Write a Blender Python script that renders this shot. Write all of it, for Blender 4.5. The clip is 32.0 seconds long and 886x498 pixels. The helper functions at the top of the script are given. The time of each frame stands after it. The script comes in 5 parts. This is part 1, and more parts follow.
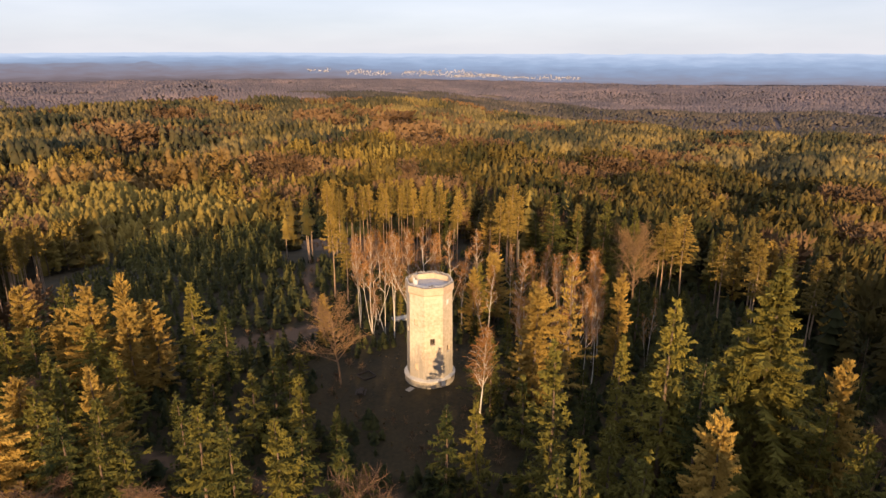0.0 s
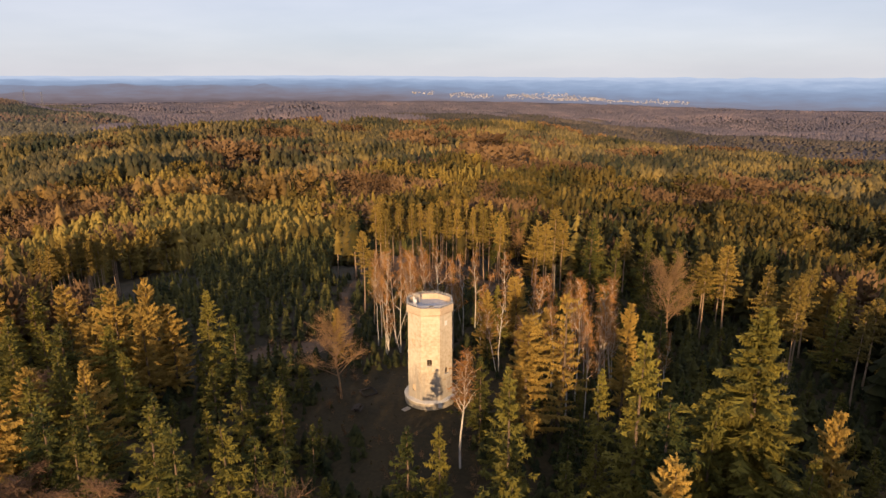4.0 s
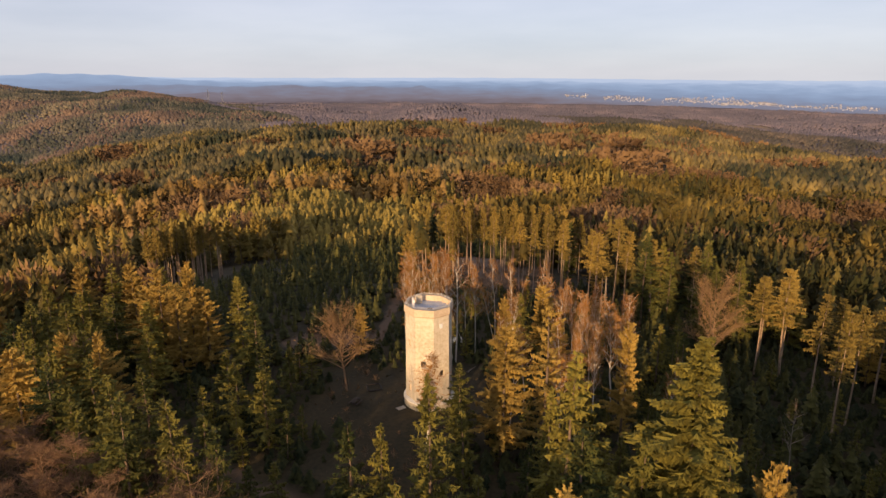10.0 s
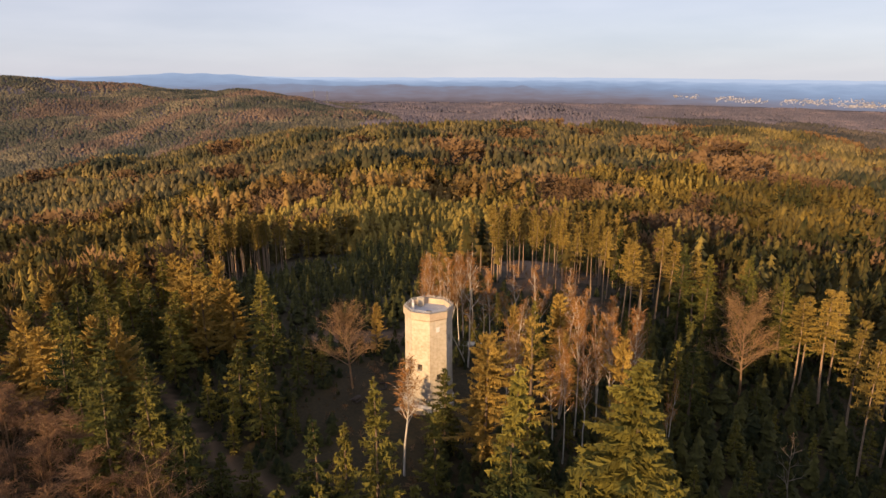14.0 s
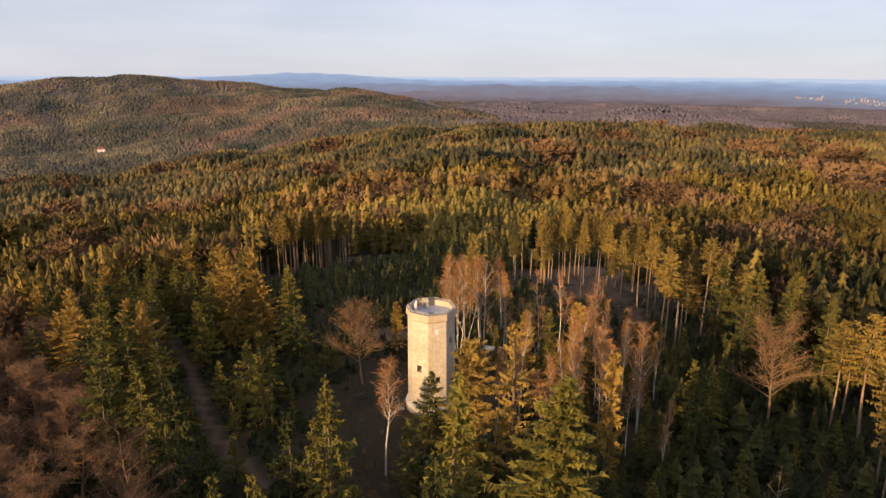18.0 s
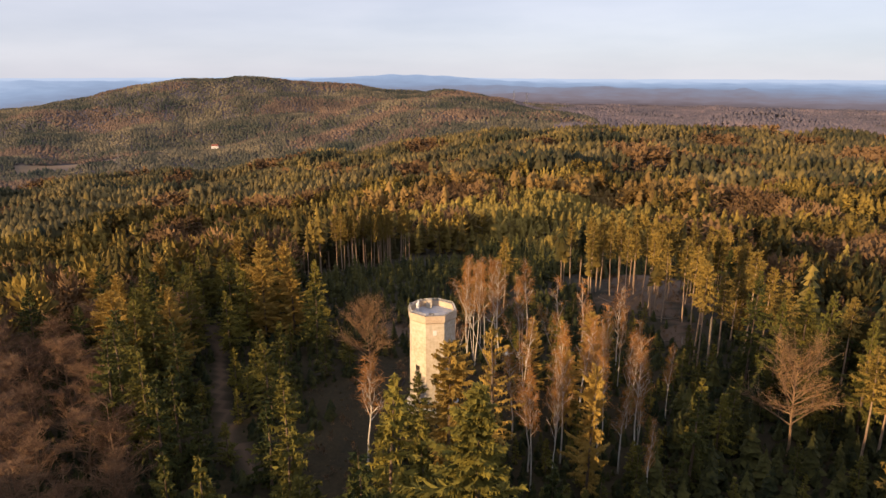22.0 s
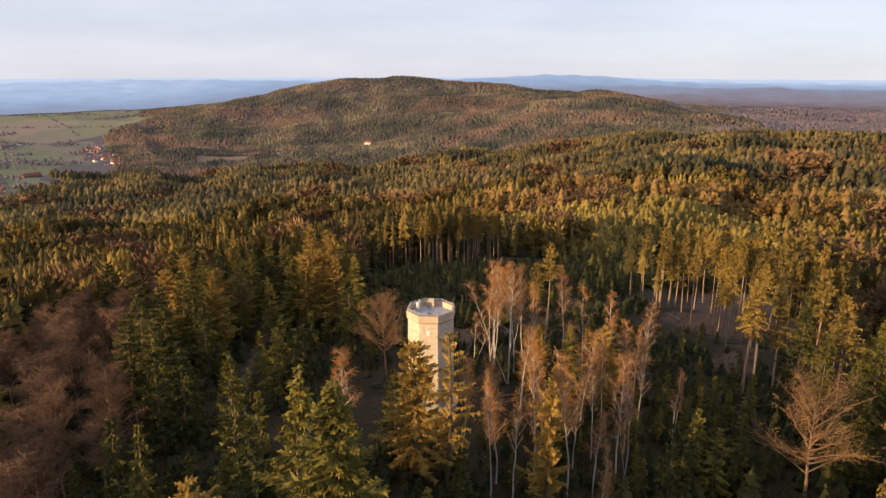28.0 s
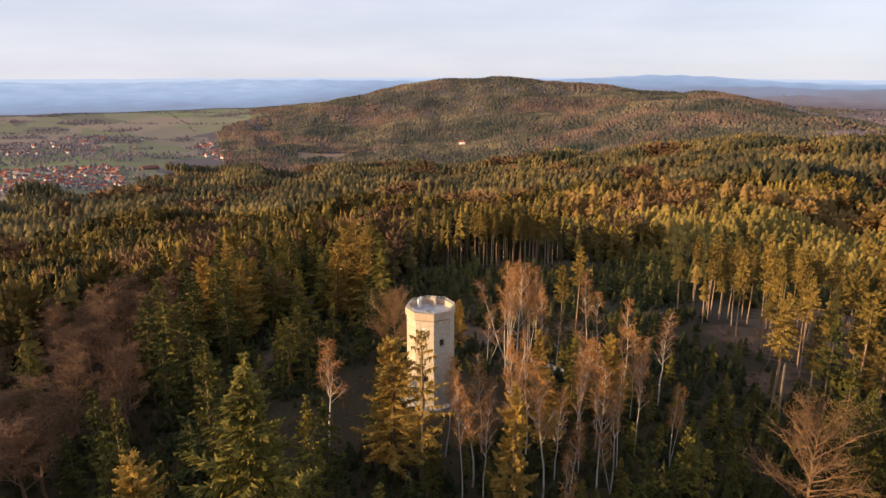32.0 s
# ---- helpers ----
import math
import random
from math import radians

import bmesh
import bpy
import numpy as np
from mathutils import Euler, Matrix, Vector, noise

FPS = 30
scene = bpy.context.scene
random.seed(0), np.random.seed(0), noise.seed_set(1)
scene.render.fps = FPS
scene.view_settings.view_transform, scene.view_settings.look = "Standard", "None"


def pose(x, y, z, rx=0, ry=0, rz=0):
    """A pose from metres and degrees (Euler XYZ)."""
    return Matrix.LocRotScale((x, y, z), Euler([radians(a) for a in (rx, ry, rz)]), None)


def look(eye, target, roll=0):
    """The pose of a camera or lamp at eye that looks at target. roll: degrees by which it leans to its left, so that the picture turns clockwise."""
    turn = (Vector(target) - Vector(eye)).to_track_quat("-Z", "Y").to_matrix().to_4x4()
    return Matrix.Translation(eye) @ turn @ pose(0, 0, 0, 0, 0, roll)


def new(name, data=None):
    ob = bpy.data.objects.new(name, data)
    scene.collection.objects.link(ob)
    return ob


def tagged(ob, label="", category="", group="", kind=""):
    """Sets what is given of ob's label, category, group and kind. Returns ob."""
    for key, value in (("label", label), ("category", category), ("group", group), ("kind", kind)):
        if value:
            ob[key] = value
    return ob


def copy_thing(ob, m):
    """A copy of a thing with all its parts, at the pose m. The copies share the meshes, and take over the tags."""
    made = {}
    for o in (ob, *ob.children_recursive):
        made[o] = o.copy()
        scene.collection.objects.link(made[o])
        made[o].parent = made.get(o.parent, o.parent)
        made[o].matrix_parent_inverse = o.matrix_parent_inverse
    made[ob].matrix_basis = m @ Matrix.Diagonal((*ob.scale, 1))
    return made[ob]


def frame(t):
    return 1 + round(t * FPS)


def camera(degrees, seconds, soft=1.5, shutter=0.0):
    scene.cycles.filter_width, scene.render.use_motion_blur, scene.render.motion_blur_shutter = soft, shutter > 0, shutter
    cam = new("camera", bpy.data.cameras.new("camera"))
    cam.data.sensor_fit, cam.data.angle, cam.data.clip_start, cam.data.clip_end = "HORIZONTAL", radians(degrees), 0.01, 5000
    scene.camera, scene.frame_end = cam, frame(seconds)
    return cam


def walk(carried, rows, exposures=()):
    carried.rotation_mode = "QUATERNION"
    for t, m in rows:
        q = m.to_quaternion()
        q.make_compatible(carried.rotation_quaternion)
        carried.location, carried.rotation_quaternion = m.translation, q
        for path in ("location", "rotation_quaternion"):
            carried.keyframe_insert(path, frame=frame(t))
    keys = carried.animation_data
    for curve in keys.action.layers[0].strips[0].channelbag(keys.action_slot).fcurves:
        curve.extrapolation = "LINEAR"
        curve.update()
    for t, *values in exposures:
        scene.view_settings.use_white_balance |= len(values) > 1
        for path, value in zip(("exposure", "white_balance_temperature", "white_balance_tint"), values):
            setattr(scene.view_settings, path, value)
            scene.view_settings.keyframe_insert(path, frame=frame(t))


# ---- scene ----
cam = camera(68.6, 32.0, soft=1.5)
# seconds, x, y, z, tilt, heading clockwise from north
ROWS = [
    (0.0, -31.57, -98.51, 55.96, -17.37, 19.06, 0.00),
    (0.5, -29.63, -99.06, 55.90, -16.98, 17.92, 0.00),
    (1.0, -27.69, -99.56, 55.83, -16.34, 16.79, 0.00),
    (1.5, -25.73, -100.03, 55.77, -15.90, 15.66, 0.00),
    (2.0, -23.76, -100.48, 55.71, -15.69, 14.54, 0.00),
    (2.5, -21.78, -100.90, 55.65, -15.56, 13.43, 0.00),
    (3.0, -19.79, -101.28, 55.60, -15.51, 12.30, 0.00),
    (4.0, -15.78, -101.94, 55.52, -15.45, 10.05, 0.00),
    (5.0, -11.76, -102.44, 55.47, -15.39, 7.79, 0.00),
    (6.0, -7.72, -102.81, 55.43, -15.35, 5.57, 0.00),
    (7.0, -3.67, -103.05, 55.41, -15.32, 3.39, 0.00),
    (8.0, 0.37, -103.16, 55.41, -15.28, 1.14, 0.00),
    (9.0, 4.36, -103.10, 55.43, -15.26, -1.09, 0.00),
    (10.0, 8.35, -102.90, 55.48, -15.25, -3.31, 0.00),
    (11.0, 12.34, -102.48, 55.56, -15.26, -5.59, 0.00),
    (12.0, 16.33, -101.80, 55.68, -15.28, -7.85, 0.00),
    (13.0, 20.28, -100.89, 55.80, -15.28, -10.04, 0.00),
    (14.0, 24.14, -99.86, 55.89, -15.28, -12.24, 0.00),
    (15.0, 27.90, -98.67, 55.96, -15.30, -14.45, 0.00),
    (16.0, 31.60, -97.37, 56.01, -15.31, -16.69, 0.00),
    (17.0, 35.29, -95.98, 56.05, -15.31, -18.97, 0.00),
    (18.0, 39.00, -94.55, 56.07, -15.30, -21.30, 0.00),
    (19.0, 42.66, -93.04, 56.08, -15.29, -23.54, 0.00),
    (20.0, 46.24, -91.50, 56.02, -15.27, -25.82, 0.00),
    (21.0, 49.71, -89.75, 55.99, -15.23, -28.01, 0.00),
    (22.0, 53.03, -87.76, 56.02, -15.16, -30.14, 0.00),
    (23.0, 56.40, -85.61, 56.05, -15.19, -32.38, 0.00),
    (24.0, 59.70, -83.33, 56.07, -15.21, -34.62, 0.00),
    (25.0, 62.92, -80.90, 56.08, -15.23, -36.88, 0.00),
    (26.0, 66.05, -78.34, 56.07, -15.21, -39.10, 0.00),
    (27.0, 69.07, -75.66, 56.04, -15.18, -41.31, 0.00),
    (28.0, 71.96, -72.86, 55.98, -15.15, -43.52, 0.00),
    (29.0, 74.71, -69.97, 55.87, -15.14, -45.75, 0.00),
    (30.0, 77.26, -66.97, 55.73, -15.11, -47.96, 0.00),
    (31.0, 79.66, -63.95, 55.55, -15.13, -50.08, 0.00),
    (32.0, 81.91, -60.87, 55.36, -15.12, -52.22, 0.00),
]
walk(cam, [(t, pose(x, y, z, 90 + tilt, 0, -heading)) for t, x, y, z, tilt, heading, lean in ROWS],
     exposures=[(0, 1.42), (2, 1.26), (3, 1.22), (8, 1.16), (14, 1.22), (19, 1.28), (24, 1.36), (32, 1.42)])

# ---- light ----
SUN_AZ, SUN_EL = 197.0, 11.8
world = bpy.data.worlds.new("world")
scene.world = world
world.use_nodes = True
wn, wl = world.node_tree.nodes, world.node_tree.links
sky = wn.new("ShaderNodeTexSky")
sky.sky_type = "NISHITA"
sky.sun_disc = False
sky.sun_elevation = radians(SUN_EL)
sky.sun_rotation = radians(SUN_AZ)
sky.altitude = 500
sky.air_density = 1.0
sky.dust_density = 0.3
sky.ozone_density = 2.5
# thin bright haze over the clear sky
haze = wn.new("ShaderNodeMix")
haze.data_type, haze.blend_type = "RGBA", "ADD"
haze.inputs["Factor"].default_value = 1.0
dim = wn.new("ShaderNodeMix")
dim.data_type, dim.blend_type = "RGBA", "MULTIPLY"
dim.inputs["Factor"].default_value = 1.0
dim.inputs["B"].default_value = (0.105, 0.115, 0.13, 1)
wl.new(sky.outputs[0], dim.inputs["A"])
wl.new(dim.outputs["Result"], haze.inputs["A"])
# soft thin cloud in long streaks
tc = wn.new("ShaderNodeTexCoord")
cm = wn.new("ShaderNodeMapping")
cm.inputs["Scale"].default_value = (1.6, 1.6, 9.0)
wl.new(tc.outputs["Generated"], cm.inputs["Vector"])
cn = wn.new("ShaderNodeTexNoise")
cn.inputs["Scale"].default_value = 1.3
cn.inputs["Detail"].default_value = 5
cn.inputs["Roughness"].default_value = 0.55
wl.new(cm.outputs[0], cn.inputs["Vector"])
cr_ = wn.new("ShaderNodeValToRGB")
cr_.color_ramp.elements[0].position, cr_.color_ramp.elements[0].color = 0.34, (2.20, 2.21, 2.62, 1)
cr_.color_ramp.elements[1].position, cr_.color_ramp.elements[1].color = 0.66, (2.68, 2.62, 2.98, 1)
wl.new(cn.outputs["Fac"], cr_.inputs["Fac"])
wl.new(cr_.outputs["Color"], haze.inputs["B"])
wn["Background"].inputs["Strength"].default_value = 0.1
wl.new(haze.outputs["Result"], wn["Background"].inputs["Color"])
sun = new("sun", bpy.data.lights.new("sun", "SUN"))
sun.data.energy = 3.4
sun.data.angle = radians(0.6)
sun.data.color = (1.0, 0.655, 0.345)
a = radians(SUN_AZ)
sun.matrix_world = look((300 * math.sin(a), 300 * math.cos(a), 300 * math.tan(radians(SUN_EL))), (0, 0, 0))


# ---- materials ----
def material(name, low, high, scale=1.0, rough=0.9, bump=0.0, vary="", fine=8.0, metal=0.0, spread=0.35, third=None):
    """Two colours mixed by noise at two sizes; vary: 'object' or 'tint' shifts the mix from thing to thing."""
    m = bpy.data.materials.new(name)
    m.use_nodes = True
    n, l = m.node_tree.nodes, m.node_tree.links
    b = n["Principled BSDF"]
    b.inputs["Roughness"].default_value = rough
    b.inputs["Metallic"].default_value = metal
    b.inputs["Specular IOR Level"].default_value = 0.25
    geo = n.new("ShaderNodeNewGeometry")
    big, small = n.new("ShaderNodeTexNoise"), n.new("ShaderNodeTexNoise")
    for tex, s in ((big, scale), (small, scale * fine)):
        tex.inputs["Scale"].default_value = s
        tex.inputs["Detail"].default_value = 4
        l.new(geo.outputs["Position"], tex.inputs["Vector"])
    add = n.new("ShaderNodeMath")
    add.operation = "ADD"
    l.new(big.outputs["Fac"], add.inputs[0])
    l.new(small.outputs["Fac"], add.inputs[1])
    last = add.outputs[0]
    centre = 1.0
    if vary:
        src = n.new("ShaderNodeObjectInfo") if vary == "object" else n.new("ShaderNodeAttribute")
        if vary == "tint":
            src.attribute_name = "tint"
        plus = n.new("ShaderNodeMath")
        plus.operation = "MULTIPLY_ADD"
        l.new(src.outputs["Random" if vary == "object" else "Fac"], plus.inputs[0])
        plus.inputs[1].default_value = 1.1
        l.new(last, plus.inputs[2])
        last = plus.outputs[0]
        centre = 1.55
        spread = spread + 0.4
    mapr = n.new("ShaderNodeMapRange")
    mapr.inputs["From Min"].default_value = centre - spread
    mapr.inputs["From Max"].default_value = centre + spread
    l.new(last, mapr.inputs["Value"])
    ramp = n.new("ShaderNodeValToRGB")
    ramp.color_ramp.elements[0].color = (*low, 1)
    ramp.color_ramp.elements[1].color = (*high, 1)
    if third:
        e = ramp.color_ramp.elements.new(0.55)
        e.color = (*third, 1)
    l.new(mapr.outputs[0], ramp.inputs["Fac"])
    l.new(ramp.outputs["Color"], b.inputs["Base Color"])
    if bump:
        bp = n.new("ShaderNodeBump")
        bp.inputs["Strength"].default_value = bump
        bp.inputs["Distance"].default_value = 0.05
        l.new(small.outputs["Fac"], bp.inputs["Height"])
        l.new(bp.outputs["Normal"], b.inputs["Normal"])
    return m


M = dict(
    spruce=material("spruce_needles", (0.020, 0.029, 0.006), (0.165, 0.135, 0.022), 0.35, vary="object", spread=0.25),
    larch=material("larch_needles", (0.25, 0.165, 0.038), (0.41, 0.268, 0.062), 0.5, vary="object"),
    pine=material("pine_needles", (0.080, 0.062, 0.013), (0.255, 0.170, 0.036), 0.5, vary="object"),
    twig=material("birch_twigs", (0.19, 0.088, 0.026), (0.38, 0.182, 0.050), 0.4, vary="object"),
    brown=material("bare_twigs", (0.085, 0.048, 0.028), (0.180, 0.102, 0.052), 0.4, vary="object"),
    bark=material("conifer_bark", (0.07, 0.050, 0.036), (0.18, 0.125, 0.085), 2.0, bump=0.4),
    birch=material("birch_bark", (0.30, 0.265, 0.225), (0.60, 0.55, 0.48), 1.2, bump=0.2),
    oak=material("oak_bark", (0.15, 0.096, 0.056), (0.31, 0.198, 0.112), 1.5, bump=0.4),
    dead=material("dead_wood", (0.11, 0.088, 0.066), (0.23, 0.185, 0.14), 1.5, bump=0.3),
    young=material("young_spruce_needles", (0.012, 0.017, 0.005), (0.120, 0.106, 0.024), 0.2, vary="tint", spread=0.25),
    f_conifer=material("forest_needles", (0.020, 0.022, 0.005), (0.225, 0.156, 0.032), 0.03, vary="tint", third=(0.094, 0.066, 0.014), spread=0.15),
    # forest_needles greyed for distance: haze sits in the base colour
    f_mid=material("hazed_slope_needles", (0.020, 0.026, 0.012), (0.180, 0.132, 0.048), 0.02, vary="tint", third=(0.080, 0.064, 0.026), spread=0.15),
    pylon=material("grey_painted_steel", (0.10, 0.10, 0.10), (0.18, 0.18, 0.18), 1, rough=0.6),
    f_orange=material("forest_orange_larch_needles", (0.090, 0.058, 0.018), (0.255, 0.155, 0.047), 0.05, vary="tint", spread=0.2),
    # bluer than forest_larch_needles, with haze mixed into the colour
    f_gold=material("hazed_larch_needles", (0.070, 0.058, 0.018), (0.225, 0.158, 0.048), 0.02, vary="tint", spread=0.15),
    pale_bark=material("pale_spruce_bark", (0.17, 0.115, 0.075), (0.36, 0.255, 0.175), 2.0, bump=0.4),
    oak_twig=material("oak_twigs", (0.21, 0.124, 0.056), (0.33, 0.198, 0.088), 0.4, vary="object"),
    rail=material("pale_painted_steel", (0.36, 0.34, 0.32), (0.52, 0.50, 0.47), 3, rough=0.5),
    # russet with a little blue-grey haze mixed into it
    f_russet=material("hazed_russet_forest", (0.062, 0.048, 0.040), (0.215, 0.140, 0.090), 0.012, vary="tint", spread=0.2),
    # dark copy of forest_needles: a stand's inner shade put into the colour
    f_shade=material("shaded_spruce_needles", (0.010, 0.013, 0.004), (0.070, 0.052, 0.012), 0.1, vary="tint"),
    f_yellow=material("forest_larch_needles", (0.088, 0.070, 0.016), (0.295, 0.210, 0.047), 0.05, vary="tint", spread=0.2),
    f_brown=material("forest_bare_twigs", (0.072, 0.042, 0.021), (0.180, 0.108, 0.049), 0.03, vary="tint", spread=0.2),
    # distance haze is painted into these three base colours
    f_far=material("hazed_forest", (0.026, 0.036, 0.027), (0.205, 0.162, 0.094), 0.012, vary="tint", third=(0.094, 0.084, 0.056), spread=0.12),
    f_bare_hazed=material("hazed_bare_forest", (0.080, 0.075, 0.092), (0.205, 0.158, 0.162), 0.006, vary="tint", third=(0.135, 0.114, 0.128), spread=0.3),
    f_valley=material("hazed_valley_forest", (0.030, 0.032, 0.026), (0.150, 0.112, 0.078), 0.008, vary="tint", third=(0.078, 0.066, 0.052), spread=0.25),
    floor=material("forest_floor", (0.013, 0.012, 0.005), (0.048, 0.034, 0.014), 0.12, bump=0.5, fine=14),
    heath=material("dry_grass", (0.045, 0.034, 0.014), (0.150, 0.100, 0.045), 0.3, vary="tint"),
    plaster=material("tower_plaster", (0.37, 0.295, 0.205), (0.60, 0.525, 0.415), 0.22, rough=0.92, bump=0.4, fine=9, spread=0.34, third=(0.52, 0.45, 0.345)),
    band=material("tower_cornice_render", (0.40, 0.30, 0.205), (0.56, 0.45, 0.33), 0.7, rough=0.9, bump=0.2),
    concrete=material("pale_concrete", (0.34, 0.325, 0.30), (0.54, 0.52, 0.48), 0.8, bump=0.25),
    plinth=material("plinth_stone", (0.20, 0.175, 0.14), (0.38, 0.34, 0.28), 1.2, bump=0.5),
    deck=material("roof_deck", (0.26, 0.27, 0.30), (0.50, 0.50, 0.52), 0.6, rough=0.45, bump=0.1),
    dark=material("dark_opening", (0.02, 0.016, 0.012), (0.05, 0.04, 0.03), 3),
    white=material("white_board", (0.60, 0.59, 0.57), (0.74, 0.73, 0.70), 3, rough=0.6),
    dark_wood=material("dark_stained_wood", (0.022, 0.018, 0.016), (0.060, 0.048, 0.040), 4, bump=0.3),
    wood=material("weathered_wood", (0.10, 0.070, 0.050), (0.22, 0.16, 0.12), 4, bump=0.3),
    roof_red=material("red_roof_tiles", (0.13, 0.055, 0.045), (0.30, 0.115, 0.082), 0.3, vary="object"),
    house=material("house_render", (0.46, 0.44, 0.42), (0.72, 0.70, 0.67), 0.2, vary="object"),
)


def let_light_through(m, share):
    """Thin needles pass a share of the light."""
    n, l = m.node_tree.nodes, m.node_tree.links
    b = n["Principled BSDF"]
    t = n.new("ShaderNodeBsdfTranslucent")
    l.new(b.inputs["Base Color"].links[0].from_socket, t.inputs["Color"])
    mix = n.new("ShaderNodeMixShader")
    mix.inputs[0].default_value = share
    l.new(b.outputs[0], mix.inputs[1])
    l.new(t.outputs[0], mix.inputs[2])
    l.new(mix.outputs[0], n["Material Output"].inputs["Surface"])


for kind, share in (("larch", 0.2), ("twig", 0.15)):
    let_light_through(M[kind], share)


# ---- mesh helpers ----
def mesh_of(name, V, F, mats, fmat=None, tint=None, smooth=False):
    """A mesh from arrays of corners and triangles."""
    V, F = np.asarray(V, np.float32), np.asarray(F, np.int32)
    me = bpy.data.meshes.new(name)
    me.vertices.add(len(V))
    me.vertices.foreach_set("co", V.ravel())
    me.loops.add(F.size)
    me.loops.foreach_set("vertex_index", F.ravel())
    me.polygons.add(len(F))
    me.polygons.foreach_set("loop_start", np.arange(0, F.size, 3, dtype=np.int32))
    if fmat is not None:
        me.polygons.foreach_set("material_index", np.asarray(fmat, np.int32))
    me.polygons.foreach_set("use_smooth", np.full(len(F), smooth))
    for m in mats:
        me.materials.append(m)
    if tint is not None:
        at = me.attributes.new("tint", "FLOAT", "POINT")
        at.data.foreach_set("value", np.asarray(tint, np.float32))
    me.update(calc_edges=True)
    return me


class Soup:
    """Collects triangles."""

    def __init__(self):
        self.v, self.f = [], []

    def tri(self, a, b, c):
        n = len(self.v)
        self.v += [a, b, c]
        self.f.append((n, n + 1, n + 2))

    def tube(self, pts, radii, sides=5):
        n0 = len(self.v)
        for i, p in enumerate(pts):
            d = (pts[min(i + 1, len(pts) - 1)] - pts[max(i - 1, 0)]).normalized()
            u = d.orthogonal().normalized()
            w = d.cross(u)
            for k in range(sides):
                an = 2 * math.pi * k / sides
                self.v.append(p + (u * math.cos(an) + w * math.sin(an)) * radii[i])
        for i in range(len(pts) - 1):
            for k in range(sides):
                q, r = n0 + i * sides + k, n0 + i * sides + (k + 1) % sides
                self.f += [(q, r, r + sides), (q, r + sides, q + sides)]

    def mesh(self, name, mat, smooth=False):
        return mesh_of(name, [tuple(v) for v in self.v], self.f, [mat], smooth=smooth)


def part(name, bm, mat, parent, label=""):
    """Links a bmesh, or a mesh, as one object under its thing."""
    if isinstance(bm, bmesh.types.BMesh):
        me = bpy.data.meshes.new(name)
        bm.to_mesh(me)
        bm.free()
        me.materials.append(mat)
    else:
        me = bm
    ob = new(name, me)
    ob.parent = parent
    if label:
        ob["label"] = label
    return ob


# ---- ground ----
AZ = [-180, -100, -80, -72, -65, -50, -35, -27, -21, -12, 0, 18, 35, 52, 80, 180]
DI = [0, 30, 60, 85, 125, 220, 400, 650, 1000, 1400, 1900, 2300, 2700, 3500, 4950]
NEAR = [0, -1, -3, -5, -13]
FAR = [
    [-40, -70, -100, -135, -140, -140, -140, -140, -115, 21],
    [-48, -73, -102, -138, -140, -140, -140, -143, -115, 21],
    [-48, -73, -102, -140, -133, -140, -142, -143, -114, 21],
    [-48, -72, -102, -138, -158, -162, -158, -130, -112, 23],
    [-47, -70, -101, -132, -160, -168, -140, -88, -111, 26],
    [-40, -65, -97, -135, -161, -150, -74, 40, -61, 25],
    [-31, -53, -83, -104, -108, -52, -22, 8, -70, 26],
    [-31, -47, -66, -84, -80, 14, -35, -85, -95, 22],
    [-32, -42, -48, -64, -70, -76, -84, -95, -98, 13],
    [-33, -44, -50, -60, -68, -90, -94, -98, -100, 13],
    [-35, -50, -62, -62, -68, -98, -104, -106, -104, 16],
    [-30, -47, -32, -62, -72, -76, -112, -122, -103, 0],
    [-32, -52, -77, -103, -127, -157, -146, -138, -132, -6],
    [-40, -54, -76, -101, -122, -137, -121, -112, -108, 6],
    [-40, -60, -80, -100, -120, -135, -125, -115, -108, 6],
    [-40, -70, -100, -135, -140, -140, -140, -140, -115, 21],
]
_az = np.arange(-180, 181, 3.0)
_d = np.concatenate([np.arange(0, 400, 10.0), np.arange(400, 1500, 50.0), np.arange(1500, 4951, 115.0)])
_rows = np.array([np.interp(_d, DI, NEAR + r) for r in FAR])
_tab = np.array([np.interp(_az, AZ, _rows[:, j]) for j in range(len(_d))])
for _ in range(2):
    _tab = np.apply_along_axis(lambda q: np.convolve(np.concatenate([q[-3:-1], q, q[1:3]]), [0.1, 0.2, 0.4, 0.2, 0.1], "valid"), 1, _tab)
    _tab[1:-1] = 0.25 * _tab[:-2] + 0.5 * _tab[1:-1] + 0.25 * _tab[2:]


# the shoulders of the great hill
_hill = np.interp(_az, [-62, -60.5, -57, -49, -44, -40, -35], [0, 0, 24, 32, 18, 3, 0])
_knee = np.interp(_az, [-34, -30, -27, -24.5, -23], [0, 21, 22, 15, 0])
_tab += _hill * np.exp(-((_d[:, None] - 2860) / 420) ** 2) + _knee * np.exp(-((_d[:, None] - 2320) / 260) ** 2)


